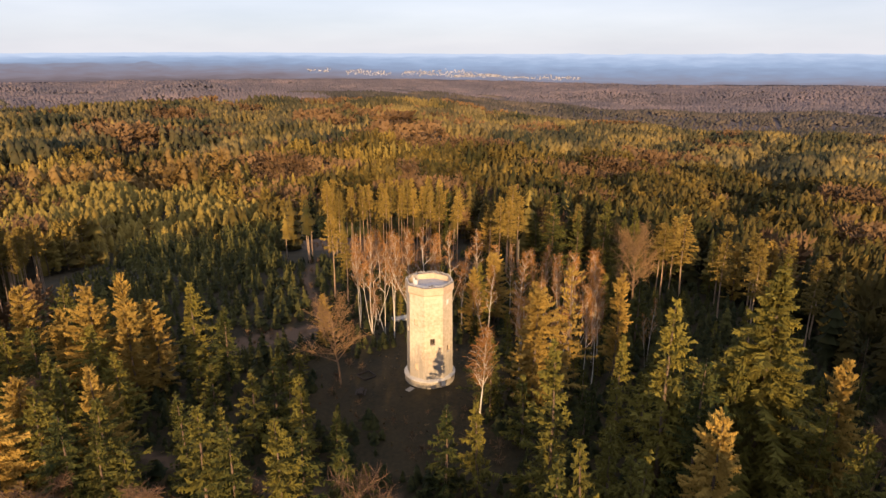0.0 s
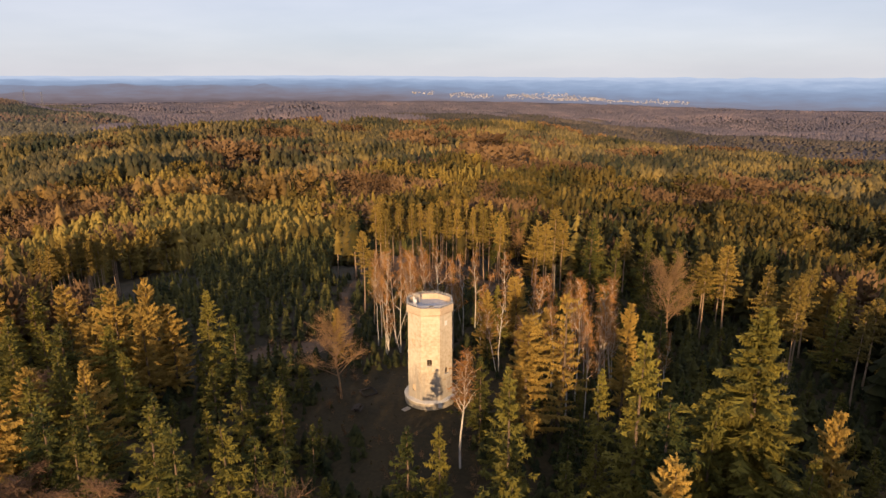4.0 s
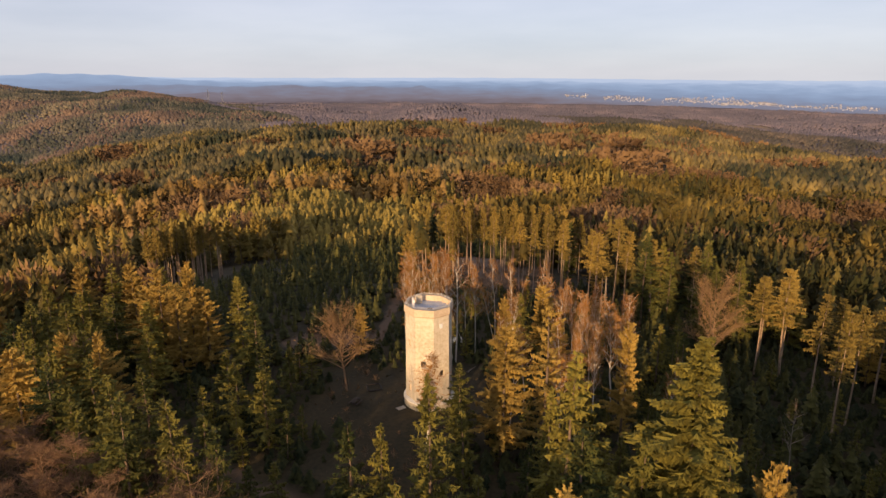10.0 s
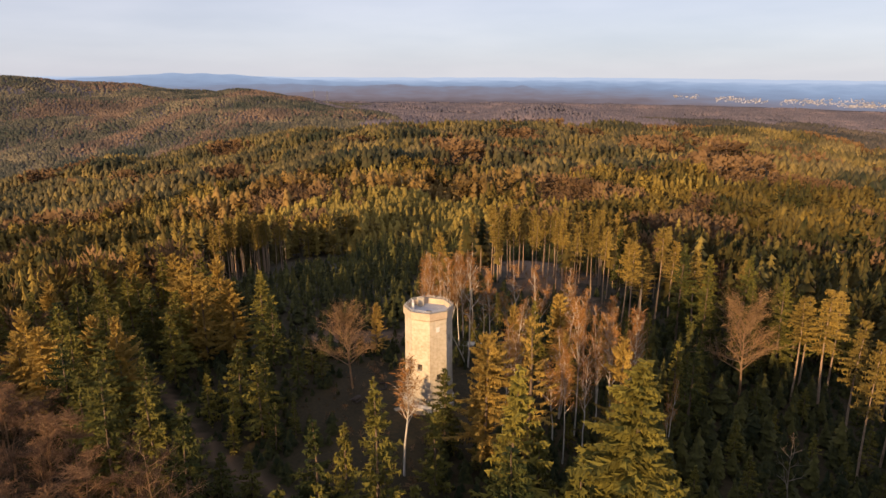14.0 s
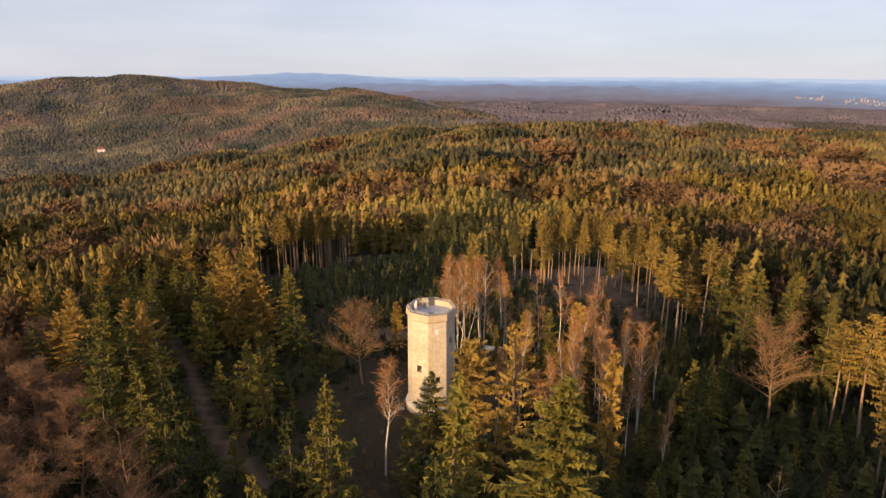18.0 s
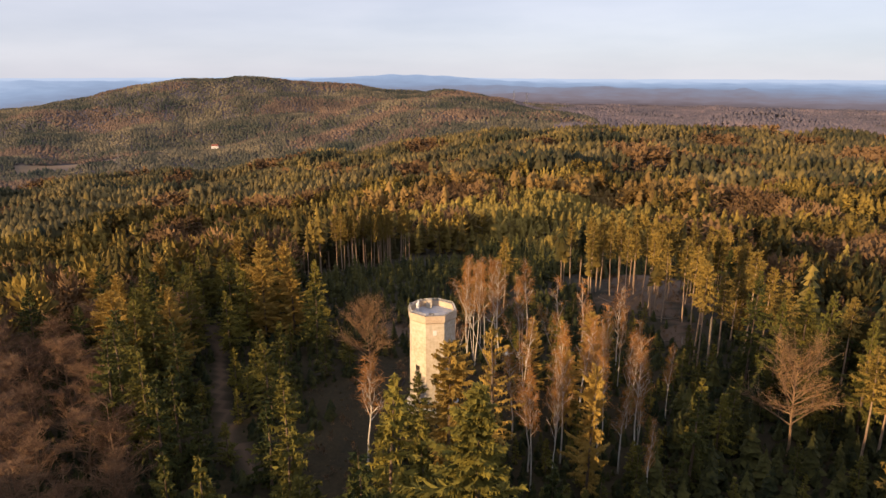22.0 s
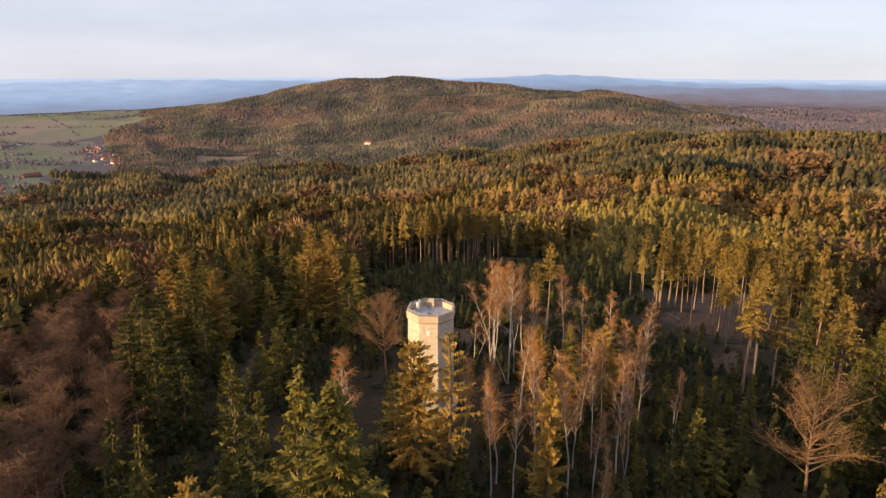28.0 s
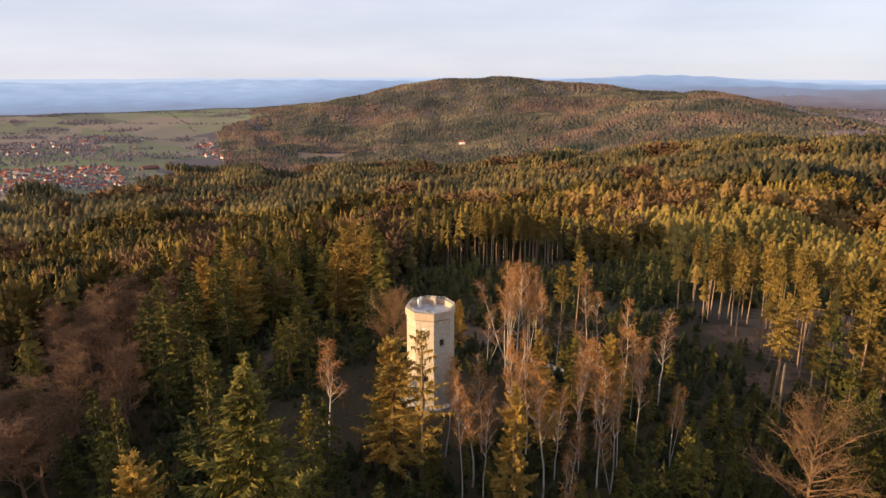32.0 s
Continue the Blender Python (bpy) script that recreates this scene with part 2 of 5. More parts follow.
def ground_z(x, y):
    """The height of the ground, for arrays."""
    x, y = np.asarray(x, float), np.asarray(y, float)
    d = np.minimum(np.hypot(x, y), 4940)
    az = np.degrees(np.arctan2(x, y))
    i = np.clip(np.searchsorted(_d, d, "right") - 1, 0, len(_d) - 2)
    fi = (d - _d[i]) / (_d[i + 1] - _d[i])
    q = (az + 180) / 3.0
    j = np.clip(q.astype(int), 0, len(_az) - 2)
    fj = q - j
    z = (_tab[i, j] * (1 - fj) + _tab[i, j + 1] * fj) * (1 - fi) + (_tab[i + 1, j] * (1 - fj) + _tab[i + 1, j + 1] * fj) * fi
    spur = (8 + 6 * np.clip((d - 1500) / 300, 0, 1) * np.clip((-26 - az) / 5, 0, 1)) * np.clip((2980 - d) / 500, 0.25, 1) * np.sin(x * 0.0121 + 0.6 * np.sin(y * 0.006)) * np.sin(y * 0.0137 + 1.3) * np.clip((d - 600) / 600, 0, 1) * np.clip((3400 - d) / 300, 0, 1) * (az > -69)
    z = z + spur + 40 * np.exp(-((az + 2.6) / 5.8) ** 2 - ((d - 1680) / 210) ** 2) + 16 * np.exp(-((az - 6) / 3.5) ** 2 - ((d - 1620) / 150) ** 2)
    # low ridges one behind another in the wide valley
    ridge = 12 * np.sin(0.0082 * d + 1.8 * np.sin(0.11 * az) + 0.3) + 7 * np.sin(0.0155 * d + 2.2 * np.sin(0.07 * az + 1))
    z = z + ridge * np.clip((d - 1350) / 350, 0, 1) * np.clip((3300 - d) / 300, 0, 1) * np.clip((az + 22) / 6, 0, 1) * (1 - 0.8 * np.exp(-((az + 1) / 9) ** 2)) * (1 - 0.9 * np.exp(-((az - 20) / 5) ** 2))
    fold = np.sin(0.034 * (0.45 * x + y) + 1.6 * np.sin(0.007 * x)) + 0.6 * np.sin(0.021 * (x - 0.6 * y) + 0.8)
    z = z + fold * np.clip((d - 230) / 160, 0, 1) * np.clip((1500 - d) / 400, 0, 1) * np.interp(az, [-110, -70, -12, 4, 30], [3, 5.5, 5.5, 2, 3])
    bump = 0.35 * np.sin(x * 0.11) * np.cos(y * 0.13) + 2.2 * np.sin(x * 0.021 + 1) * np.sin(y * 0.017) * np.clip((d - 120) / 200, 0, 1)
    return z + bump * np.clip((d - 12) / 20, 0, 1)


def gz(x, y):
    return float(ground_z(x, y))


def seg_dist(x, y, pts):
    """The distance from a line of points, for arrays."""
    best = np.full(np.shape(x), 1e9)
    for (x0, y0), (x1, y1) in zip(pts[:-1], pts[1:]):
        t = np.clip(((x - x0) * (x1 - x0) + (y - y0) * (y1 - y0)) / ((x1 - x0) ** 2 + (y1 - y0) ** 2), 0, 1)
        best = np.minimum(best, np.hypot(x - x0 - t * (x1 - x0), y - y0 - t * (y1 - y0)))
    return best


TRACK = [(-70, 12), (-52, -1), (-38, -14), (-24, -24), (-14, -29)]
GLADE = [(-13, 26), (-13.5, 46), (-13, 66), (-8, 86)]
GLADE2 = [(-31, 28), (-18, 28.5)]
GLADE3 = [(10, 80), (24, 84), (32, 58)]


def heath(x, y):
    """Bare brown ground: the clearing on the slope and the floor below the tall spruces."""
    return (((x - 6) / 14) ** 2 + ((y - 142) / 34) ** 2 < 1) | (((x - 14) / 12) ** 2 + ((y - 86) / 11) ** 2 < 1) | (((x - 29) / 5) ** 2 + ((y - 62) / 6) ** 2 < 1) | ((x > 2) & (x < 30) & (y > 98) & (y < 124))


def plain_edge(d, az):
    """The heading past which the open plain lies."""
    return np.interp(d, [1100, 1500, 1700, 2300, 2800, 3300], [-79, -77, -73.5, -72.5, -69, -67]) - 0.9 * np.sin(d * 0.009) - 0.6 * np.sin(d * 0.023 + 1)


def build_ground():
    rr = np.concatenate([np.arange(0, 60, 2.0)[1:], np.arange(60, 200, 5.0), np.arange(200, 600, 20.0), np.arange(600, 4801, 75.0)])
    na = 288
    an = np.linspace(0, 2 * np.pi, na, endpoint=False)
    X, Y = rr[:, None] * np.sin(an), rr[:, None] * np.cos(an)
    Z = ground_z(X, Y)
    V = np.vstack([[[0, 0, 0.0]], np.stack([X, Y, Z], -1).reshape(-1, 3)])
    k = np.arange(na)
    k2 = (k + 1) % na
    F = [np.stack([np.zeros(na, int), 1 + k2, 1 + k], 1)]
    for i in range(len(rr) - 1):
        a0, b0 = 1 + i * na, 1 + (i + 1) * na
        F += [np.stack([a0 + k, a0 + k2, b0 + k2], 1), np.stack([a0 + k, b0 + k2, b0 + k], 1)]
    # land use: 0 forest floor, 0.35 bare clearing, 0.6 mown field, 0.68 far wooded ground in a haze tint, 1 green
    # meadow
    x, y = V[:, 0], V[:, 1]
    d, az = np.hypot(x, y), np.degrees(np.arctan2(x, y))
    use = np.zeros(len(V))
    for line, w in ((TRACK, 1.1), (GLADE, 1.3), (GLADE2, 4), (GLADE3, 2)):
        use = np.maximum(use, (0.3 if line is TRACK else 0.35) * (seg_dist(x, y, line) < w))
    use[heath(x, y)] = 0.33
    plain = (az < plain_edge(d, az)) & (d > 1100) & (az > -130)
    use[plain] = 1.0
    use[(np.abs(az + 58.5) < 7) & (np.abs(d - 1735 - (az + 58) * 6) < 42 + 14 * np.sin(az * 1.7))] = 0.6
    use[(np.abs(az - 20) < 5) & (np.abs(d - 2330 + (az - 20) * 45) < 150 - 16 * np.abs(az - 20))] = 0.6
    # far wooded ground gets the haze tint
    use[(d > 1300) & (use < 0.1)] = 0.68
    use[np.hypot(x - 178, y - 624) < 34] = 0.35
    use[np.hypot(x - 120, y - 655) < 45] = 0.35
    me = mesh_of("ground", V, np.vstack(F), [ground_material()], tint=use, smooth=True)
    tagged(new("ground", me), "wooded hill with dark forest floor and distant green meadows", "ground", kind="structure")


def ground_material():
    m = M["floor"]
    n, l = m.node_tree.nodes, m.node_tree.links
    b = n["Principled BSDF"]
    floor_out = b.inputs["Base Color"].links[0].from_socket
    at = n.new("ShaderNodeAttribute")
    at.attribute_name = "tint"
    # bare clearings and mown field; past 0.67 a grey-purple haze painted on far ground
    ramp = n.new("ShaderNodeValToRGB")
    cr = ramp.color_ramp
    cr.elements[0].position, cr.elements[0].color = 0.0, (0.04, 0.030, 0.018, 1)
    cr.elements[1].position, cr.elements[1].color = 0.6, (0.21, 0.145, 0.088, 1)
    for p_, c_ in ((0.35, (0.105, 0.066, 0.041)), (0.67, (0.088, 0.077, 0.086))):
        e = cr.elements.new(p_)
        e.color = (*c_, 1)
    l.new(at.outputs["Fac"], ramp.inputs["Fac"])
    # parcels of meadow and ploughland on the plain, haze greyed into their colours
    geo = n.new("ShaderNodeNewGeometry")
    mp = n.new("ShaderNodeMapping")
    mp.inputs["Rotation"].default_value = (0, 0, 0.35)
    mp.inputs["Scale"].default_value = (0.0022, 0.0052, 0.0)
    vor = n.new("ShaderNodeTexVoronoi")
    vor.distance = "CHEBYCHEV"
    vor.inputs["Scale"].default_value = 1.0
    l.new(geo.outputs["Position"], mp.inputs["Vector"])
    l.new(mp.outputs[0], vor.inputs["Vector"])
    sep = n.new("ShaderNodeSeparateColor")
    l.new(vor.outputs["Color"], sep.inputs["Color"])
    par = n.new("ShaderNodeValToRGB")
    pr = par.color_ramp
    pr.interpolation = "CONSTANT"
    pr.elements[0].position, pr.elements[0].color = 0.0, (0.128, 0.140, 0.082, 1)
    pr.elements[1].position, pr.elements[1].color = 0.85, (0.190, 0.160, 0.125, 1)
    for p_, c_ in ((0.22, (0.150, 0.155, 0.100)), (0.42, (0.130, 0.158, 0.078)), (0.6, (0.160, 0.145, 0.112)), (0.72, (0.108, 0.110, 0.080))):
        e = pr.elements.new(p_)
        e.color = (*c_, 1)
    l.new(sep.outputs[0], par.inputs["Fac"])
    field = n.new("ShaderNodeMix")
    field.data_type = "RGBA"
    far = n.new("ShaderNodeMath")
    far.operation = "GREATER_THAN"
    far.inputs[1].default_value = 0.75
    l.new(at.outputs["Fac"], far.inputs[0])
    l.new(far.outputs[0], field.inputs["Factor"])
    l.new(ramp.outputs["Color"], field.inputs["A"])
    l.new(par.outputs["Color"], field.inputs["B"])
    mixf = n.new("ShaderNodeMath")
    mixf.operation = "MULTIPLY"
    mixf.use_clamp = True
    mixf.inputs[1].default_value = 3.0
    l.new(at.outputs["Fac"], mixf.inputs[0])
    mix = n.new("ShaderNodeMix")
    mix.data_type = "RGBA"
    l.new(mixf.outputs[0], mix.inputs["Factor"])
    l.new(floor_out, mix.inputs["A"])
    l.new(field.outputs["Result"], mix.inputs["B"])
    l.new(mix.outputs["Result"], b.inputs["Base Color"])
    return m


build_ground()


# ---- far distance ----
def build_backdrop():
    """The hazy plain and hill lines beyond the woods; the haze is painted as glowing colour."""
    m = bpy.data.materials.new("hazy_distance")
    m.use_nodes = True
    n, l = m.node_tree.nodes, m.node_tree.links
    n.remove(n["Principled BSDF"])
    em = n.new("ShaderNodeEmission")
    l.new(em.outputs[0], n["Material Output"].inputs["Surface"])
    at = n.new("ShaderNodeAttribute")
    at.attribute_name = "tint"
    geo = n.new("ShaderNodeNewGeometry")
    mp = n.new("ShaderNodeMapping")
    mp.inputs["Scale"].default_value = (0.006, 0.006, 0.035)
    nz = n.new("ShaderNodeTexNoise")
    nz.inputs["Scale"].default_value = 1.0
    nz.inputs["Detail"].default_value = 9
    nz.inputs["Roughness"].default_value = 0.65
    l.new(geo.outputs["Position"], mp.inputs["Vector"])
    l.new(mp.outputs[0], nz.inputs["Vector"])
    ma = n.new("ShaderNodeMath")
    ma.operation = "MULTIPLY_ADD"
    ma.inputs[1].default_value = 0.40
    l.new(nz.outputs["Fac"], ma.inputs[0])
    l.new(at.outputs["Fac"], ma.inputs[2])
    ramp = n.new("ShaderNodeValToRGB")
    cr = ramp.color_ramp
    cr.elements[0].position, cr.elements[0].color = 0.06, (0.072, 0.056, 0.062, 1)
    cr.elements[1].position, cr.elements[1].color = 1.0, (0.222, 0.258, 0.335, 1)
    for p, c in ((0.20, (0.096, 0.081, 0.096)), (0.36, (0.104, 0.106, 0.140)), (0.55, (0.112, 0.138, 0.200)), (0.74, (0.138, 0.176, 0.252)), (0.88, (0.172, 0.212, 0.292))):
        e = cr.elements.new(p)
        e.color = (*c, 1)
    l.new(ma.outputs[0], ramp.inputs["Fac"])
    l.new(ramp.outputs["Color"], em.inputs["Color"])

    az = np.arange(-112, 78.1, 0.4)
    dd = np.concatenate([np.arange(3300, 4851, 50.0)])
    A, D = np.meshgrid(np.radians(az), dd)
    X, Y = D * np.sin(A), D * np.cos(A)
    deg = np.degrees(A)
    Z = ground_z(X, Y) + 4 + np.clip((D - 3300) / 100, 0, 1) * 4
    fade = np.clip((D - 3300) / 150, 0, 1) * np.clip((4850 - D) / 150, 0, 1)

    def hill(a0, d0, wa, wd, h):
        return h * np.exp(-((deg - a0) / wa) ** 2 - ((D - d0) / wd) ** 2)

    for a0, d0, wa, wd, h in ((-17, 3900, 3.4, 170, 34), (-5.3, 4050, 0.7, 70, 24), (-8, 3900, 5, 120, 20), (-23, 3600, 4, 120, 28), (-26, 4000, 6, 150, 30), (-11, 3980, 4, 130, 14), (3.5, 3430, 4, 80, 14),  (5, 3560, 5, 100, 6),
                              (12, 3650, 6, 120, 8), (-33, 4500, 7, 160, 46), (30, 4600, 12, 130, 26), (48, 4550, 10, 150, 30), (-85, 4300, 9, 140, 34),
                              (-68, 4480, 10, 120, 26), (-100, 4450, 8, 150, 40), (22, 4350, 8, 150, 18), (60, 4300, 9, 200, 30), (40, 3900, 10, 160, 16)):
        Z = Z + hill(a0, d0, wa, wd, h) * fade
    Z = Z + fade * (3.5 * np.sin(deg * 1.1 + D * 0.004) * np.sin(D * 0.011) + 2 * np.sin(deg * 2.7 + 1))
    # tint grows with distance, so the painted haze turns bluer and paler
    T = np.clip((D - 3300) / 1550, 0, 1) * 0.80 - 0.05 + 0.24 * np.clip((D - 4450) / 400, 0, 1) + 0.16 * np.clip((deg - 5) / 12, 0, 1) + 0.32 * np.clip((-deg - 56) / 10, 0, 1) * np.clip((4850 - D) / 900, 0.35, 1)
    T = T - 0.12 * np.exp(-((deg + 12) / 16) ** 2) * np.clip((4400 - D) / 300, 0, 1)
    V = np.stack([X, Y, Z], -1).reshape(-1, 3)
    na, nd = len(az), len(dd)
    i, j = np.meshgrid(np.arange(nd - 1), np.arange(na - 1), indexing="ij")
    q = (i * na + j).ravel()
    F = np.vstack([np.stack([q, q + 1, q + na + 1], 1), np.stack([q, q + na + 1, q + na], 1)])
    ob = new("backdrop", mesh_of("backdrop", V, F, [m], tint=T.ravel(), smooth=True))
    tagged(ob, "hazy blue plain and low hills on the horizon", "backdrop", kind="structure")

    def height(a_, d_):
        i_ = int(np.clip(round((d_ - 3300) / 50), 0, nd - 1))
        return float(np.interp(a_, az, Z[i_]))

    return height


backdrop_z = build_backdrop()


# ---- tower ----
def weather(m):
    """Grey weathering at the tower's foot, stone courses and rain streaks in its plaster."""
    n, l = m.node_tree.nodes, m.node_tree.links
    bs = n["Principled BSDF"]
    base = bs.inputs["Base Color"].links[0].from_socket
    geo = n.new("ShaderNodeNewGeometry")
    sep = n.new("ShaderNodeSeparateXYZ")
    l.new(geo.outputs["Position"], sep.inputs[0])
    mp = n.new("ShaderNodeMapping")
    mp.inputs["Scale"].default_value = (1.3, 1.3, 0.22)
    l.new(geo.outputs["Position"], mp.inputs["Vector"])
    streak = n.new("ShaderNodeTexNoise")
    streak.inputs["Scale"].default_value = 1.0
    streak.inputs["Detail"].default_value = 5
    l.new(mp.outputs[0], streak.inputs["Vector"])
    low = n.new("ShaderNodeMapRange")
    low.inputs["From Min"].default_value, low.inputs["From Max"].default_value = 8.5, 1.2
    low.inputs["To Min"].default_value, low.inputs["To Max"].default_value = -0.10, 0.50
    l.new(sep.outputs["Z"], low.inputs["Value"])
    add = n.new("ShaderNodeMath")
    add.operation = "ADD"
    l.new(low.outputs[0], add.inputs[0])
    l.new(streak.outputs["Fac"], add.inputs[1])
    cut = n.new("ShaderNodeMapRange")
    cut.inputs["From Min"].default_value, cut.inputs["From Max"].default_value = 0.50, 0.85
    cut.inputs["To Max"].default_value = 0.75
    l.new(add.outputs[0], cut.inputs["Value"])
    # stone courses under the thin plaster
    an = n.new("ShaderNodeMath")
    an.operation = "ARCTAN2"
    l.new(sep.outputs["X"], an.inputs[0])
    l.new(sep.outputs["Y"], an.inputs[1])
    comb = n.new("ShaderNodeCombineXYZ")
    wide = n.new("ShaderNodeMath")
    wide.operation = "MULTIPLY"
    wide.inputs[1].default_value = 3.9
    l.new(an.outputs[0], wide.inputs[0])
    l.new(wide.outputs[0], comb.inputs["X"])
    l.new(sep.outputs["Z"], comb.inputs["Y"])
    br = n.new("ShaderNodeTexBrick")
    br.inputs["Scale"].default_value = 1.0
    br.inputs["Brick Width"].default_value, br.inputs["Row Height"].default_value = 0.85, 0.42
    br.inputs["Mortar Size"].default_value = 0.025
    br.inputs["Color1"].default_value, br.inputs["Color2"].default_value = (1, 1, 1, 1), (0.86, 0.85, 0.83, 1)
    br.inputs["Mortar"].default_value = (0.72, 0.70, 0.66, 1)
    l.new(comb.outputs[0], br.inputs["Vector"])
    mul = n.new("ShaderNodeMix")
    mul.data_type, mul.blend_type = "RGBA", "MULTIPLY"
    mul.inputs["Factor"].default_value = 0.3
    l.new(base, mul.inputs["A"])
    l.new(br.outputs["Color"], mul.inputs["B"])
    mix = n.new("ShaderNodeMix")
    mix.data_type = "RGBA"
    mix.inputs["B"].default_value = (0.235, 0.218, 0.195, 1)
    l.new(cut.outputs[0], mix.inputs["Factor"])
    l.new(mul.outputs["Result"], mix.inputs["A"])
    l.new(mix.outputs["Result"], bs.inputs["Base Color"])


weather(M["plaster"])


def octagon(r, z, turn=22.5):
    """Corners of an octagon; r: to the corner."""
    return [Vector((r * math.sin(radians(142 + turn + 45 * k)), r * math.cos(radians(142 + turn + 45 * k)), z)) for k in range(8)]


def loft(rings, close_bottom=True, close_top=True):
    bm = bmesh.new()
    vs = [[bm.verts.new(p) for p in ring] for ring in rings]
    n = len(rings[0])
    for a_, b_ in zip(vs[:-1], vs[1:]):
        for k in range(n):
            bm.faces.new((a_[k], a_[(k + 1) % n], b_[(k + 1) % n], b_[k]))
    if close_bottom:
        bm.faces.new(vs[0][::-1])
    if close_top:
        bm.faces.new(vs[-1])
    bmesh.ops.recalc_face_normals(bm, faces=bm.faces)
    return bm


def circle(r, z, n=40):
    return [Vector((r * math.sin(2 * math.pi * k / n), r * math.cos(2 * math.pi * k / n), z)) for k in range(n)]


def box(sx, sy, sz, m=None, bevel=0.0):
    bm = bmesh.new()
    bmesh.ops.create_cube(bm, size=1, matrix=Matrix.Diagonal((sx, sy, sz, 1)))
    if bevel:
        bmesh.ops.bevel(bm, geom=bm.edges[:], offset=bevel, segments=2, affect="EDGES")
    if m:
        bm.transform(m)
    return bm


def on_face(k, z, side=0.0, out=0.0, r=3.72):
    """A pose on the tower's face k (0: the one with the board), x along the face, y outwards."""
    h = radians(142 + 45 * k)
    nrm, tan = Vector((math.sin(h), math.cos(h), 0)), Vector((-math.cos(h), math.sin(h), 0))
    p = nrm * (r + out) + tan * side + Vector((0, 0, z))
    return Matrix.Translation(p) @ Matrix((( tan.x, nrm.x, 0, 0), (tan.y, nrm.y, 0, 0), (0, 0, 1, 0), (0, 0, 0, 1)))


def bar(a_, b_, r, sides=6):
    s = Soup()
    s.tube([a_, b_], [r, r], sides)
    return s


APO = math.cos(math.pi / 8)
WINDOWS = [(1, 8.3, -0.2, 0.85, 1.15), (0, 6.4, 0.15, 0.85, 1.15), (2, 11.6, -0.2, 0.7, 1.1), (2, 3.3, -0.2, 0.75, 1.15), (-1, 12.7, 0.0, 0.85, 1.2), (3, 9.5, 0.0, 0.8, 1.1)]


def wall_r(z):
    """The shaft's apothem at a height."""
    return 3.78 - 0.10 * (z - 1.5) / 14.5


def build_tower():
    tower = tagged(new("lookout_tower"), "octagonal cream plastered stone lookout tower with round plinth", "tower")
    # shaft as a hollow octagon with window openings
    bm = bmesh.new()
    for k in range(8):
        wins = sorted([w for w in WINDOWS if w[0] % 8 == k], key=lambda w: w[1])
        half = lambda z: wall_r(z) * math.tan(math.pi / 8)
        zs = [1.2]
        for w in wins:
            zs += [w[1] - w[4] / 2, w[1] + w[4] / 2]
        zs.append(16.6)

        def quad(z0, z1, l0, l1, r0, r1):
            f = []
            for z, s in ((z0, l0), (z0, r0), (z1, r1), (z1, l1)):
                side = s if s not in ("L", "R") else (-half(z) if s == "L" else half(z))
                f.append(bm.verts.new(on_face(k, z, side, 0, wall_r(z)).translation))
            bm.faces.new(f)

        for i in range(len(zs) - 1):
            if i % 2 == 0:
                quad(zs[i], zs[i + 1], "L", "L", "R", "R")
            else:
                w = wins[i // 2]
                lo, hi = w[2] - w[3] / 2, w[2] + w[3] / 2
                quad(zs[i], zs[i + 1], "L", "L", lo, lo)
                quad(zs[i], zs[i + 1], hi, hi, "R", "R")
                # reveals
                for (s0, za), (s1, zb) in (((lo, zs[i]), (lo, zs[i + 1])), ((lo, zs[i + 1]), (hi, zs[i + 1])), ((hi, zs[i + 1]), (hi, zs[i])), ((hi, zs[i]), (lo, zs[i]))):
                    bm.faces.new([bm.verts.new(on_face(k, z, s, o, wall_r(z)).translation) for s, z, o in ((s0, za, 0), (s1, zb, 0), (s1, zb, -0.55), (s0, za, -0.55))])
    bmesh.ops.remove_doubles(bm, verts=bm.verts[:], dist=0.002)
    part("shaft", bm, M["plaster"], tower, "cream plaster wall worn to bare stone near the foot")
    part("inner_wall", loft([octagon(3.2 / APO, 1.2), octagon(3.2 / APO, 16.5)], True, True), M["dark"], tower)
    # plinth
    part("plinth", loft([circle(4.42, -0.9), circle(4.38, 1.0)]), M["plinth"], tower, "grey rendered stone plinth")
    part("plinth_ledge", loft([circle(4.5, 1.004), circle(4.5, 1.14), circle(3.9, 1.36)]), M["concrete"], tower, "pale concrete ledge")
    part("plinth_plate", box(0.75, 0.08, 0.85, on_plinth(166, 0.55), 0.02), M["white"], tower, "white plate on the plinth")
    # cornice, parapet and deck
    r0 = wall_r(16.6) / APO
    part("cornice", loft([octagon(r0 + 0.012, 16.52), octagon(r0 + 0.03, 16.62), octagon(r0 + 0.16, 16.74), octagon(r0 + 0.25, 16.8), octagon(r0 + 0.25, 16.9), octagon(r0 + 0.1, 16.95)]), M["band"], tower, "cream rendered cornice band")
    bm = loft([octagon(r0 + 0.25, 16.904), octagon(r0 + 0.23, 17.98), octagon(r0 - 0.14, 17.98), octagon(r0 - 0.14, 16.96)], False, False)
    part("parapet", bm, M["band"], tower, "sunlit cream parapet wall")
    part("roof_deck", loft([octagon(r0 - 0.15, 16.96), octagon(r0 - 0.15, 17.06)]), M["deck"], tower, "pale grey roof deck")
    for k in range(8):
        p, q = octagon(r0 + 0.05, 17.985)[k], octagon(r0 + 0.05, 17.985)[(k + 1) % 8]
        cap = box((q - p).length, 0.42, 0.06, None, 0.012)
        h = math.atan2(q.y - p.y, q.x - p.x)
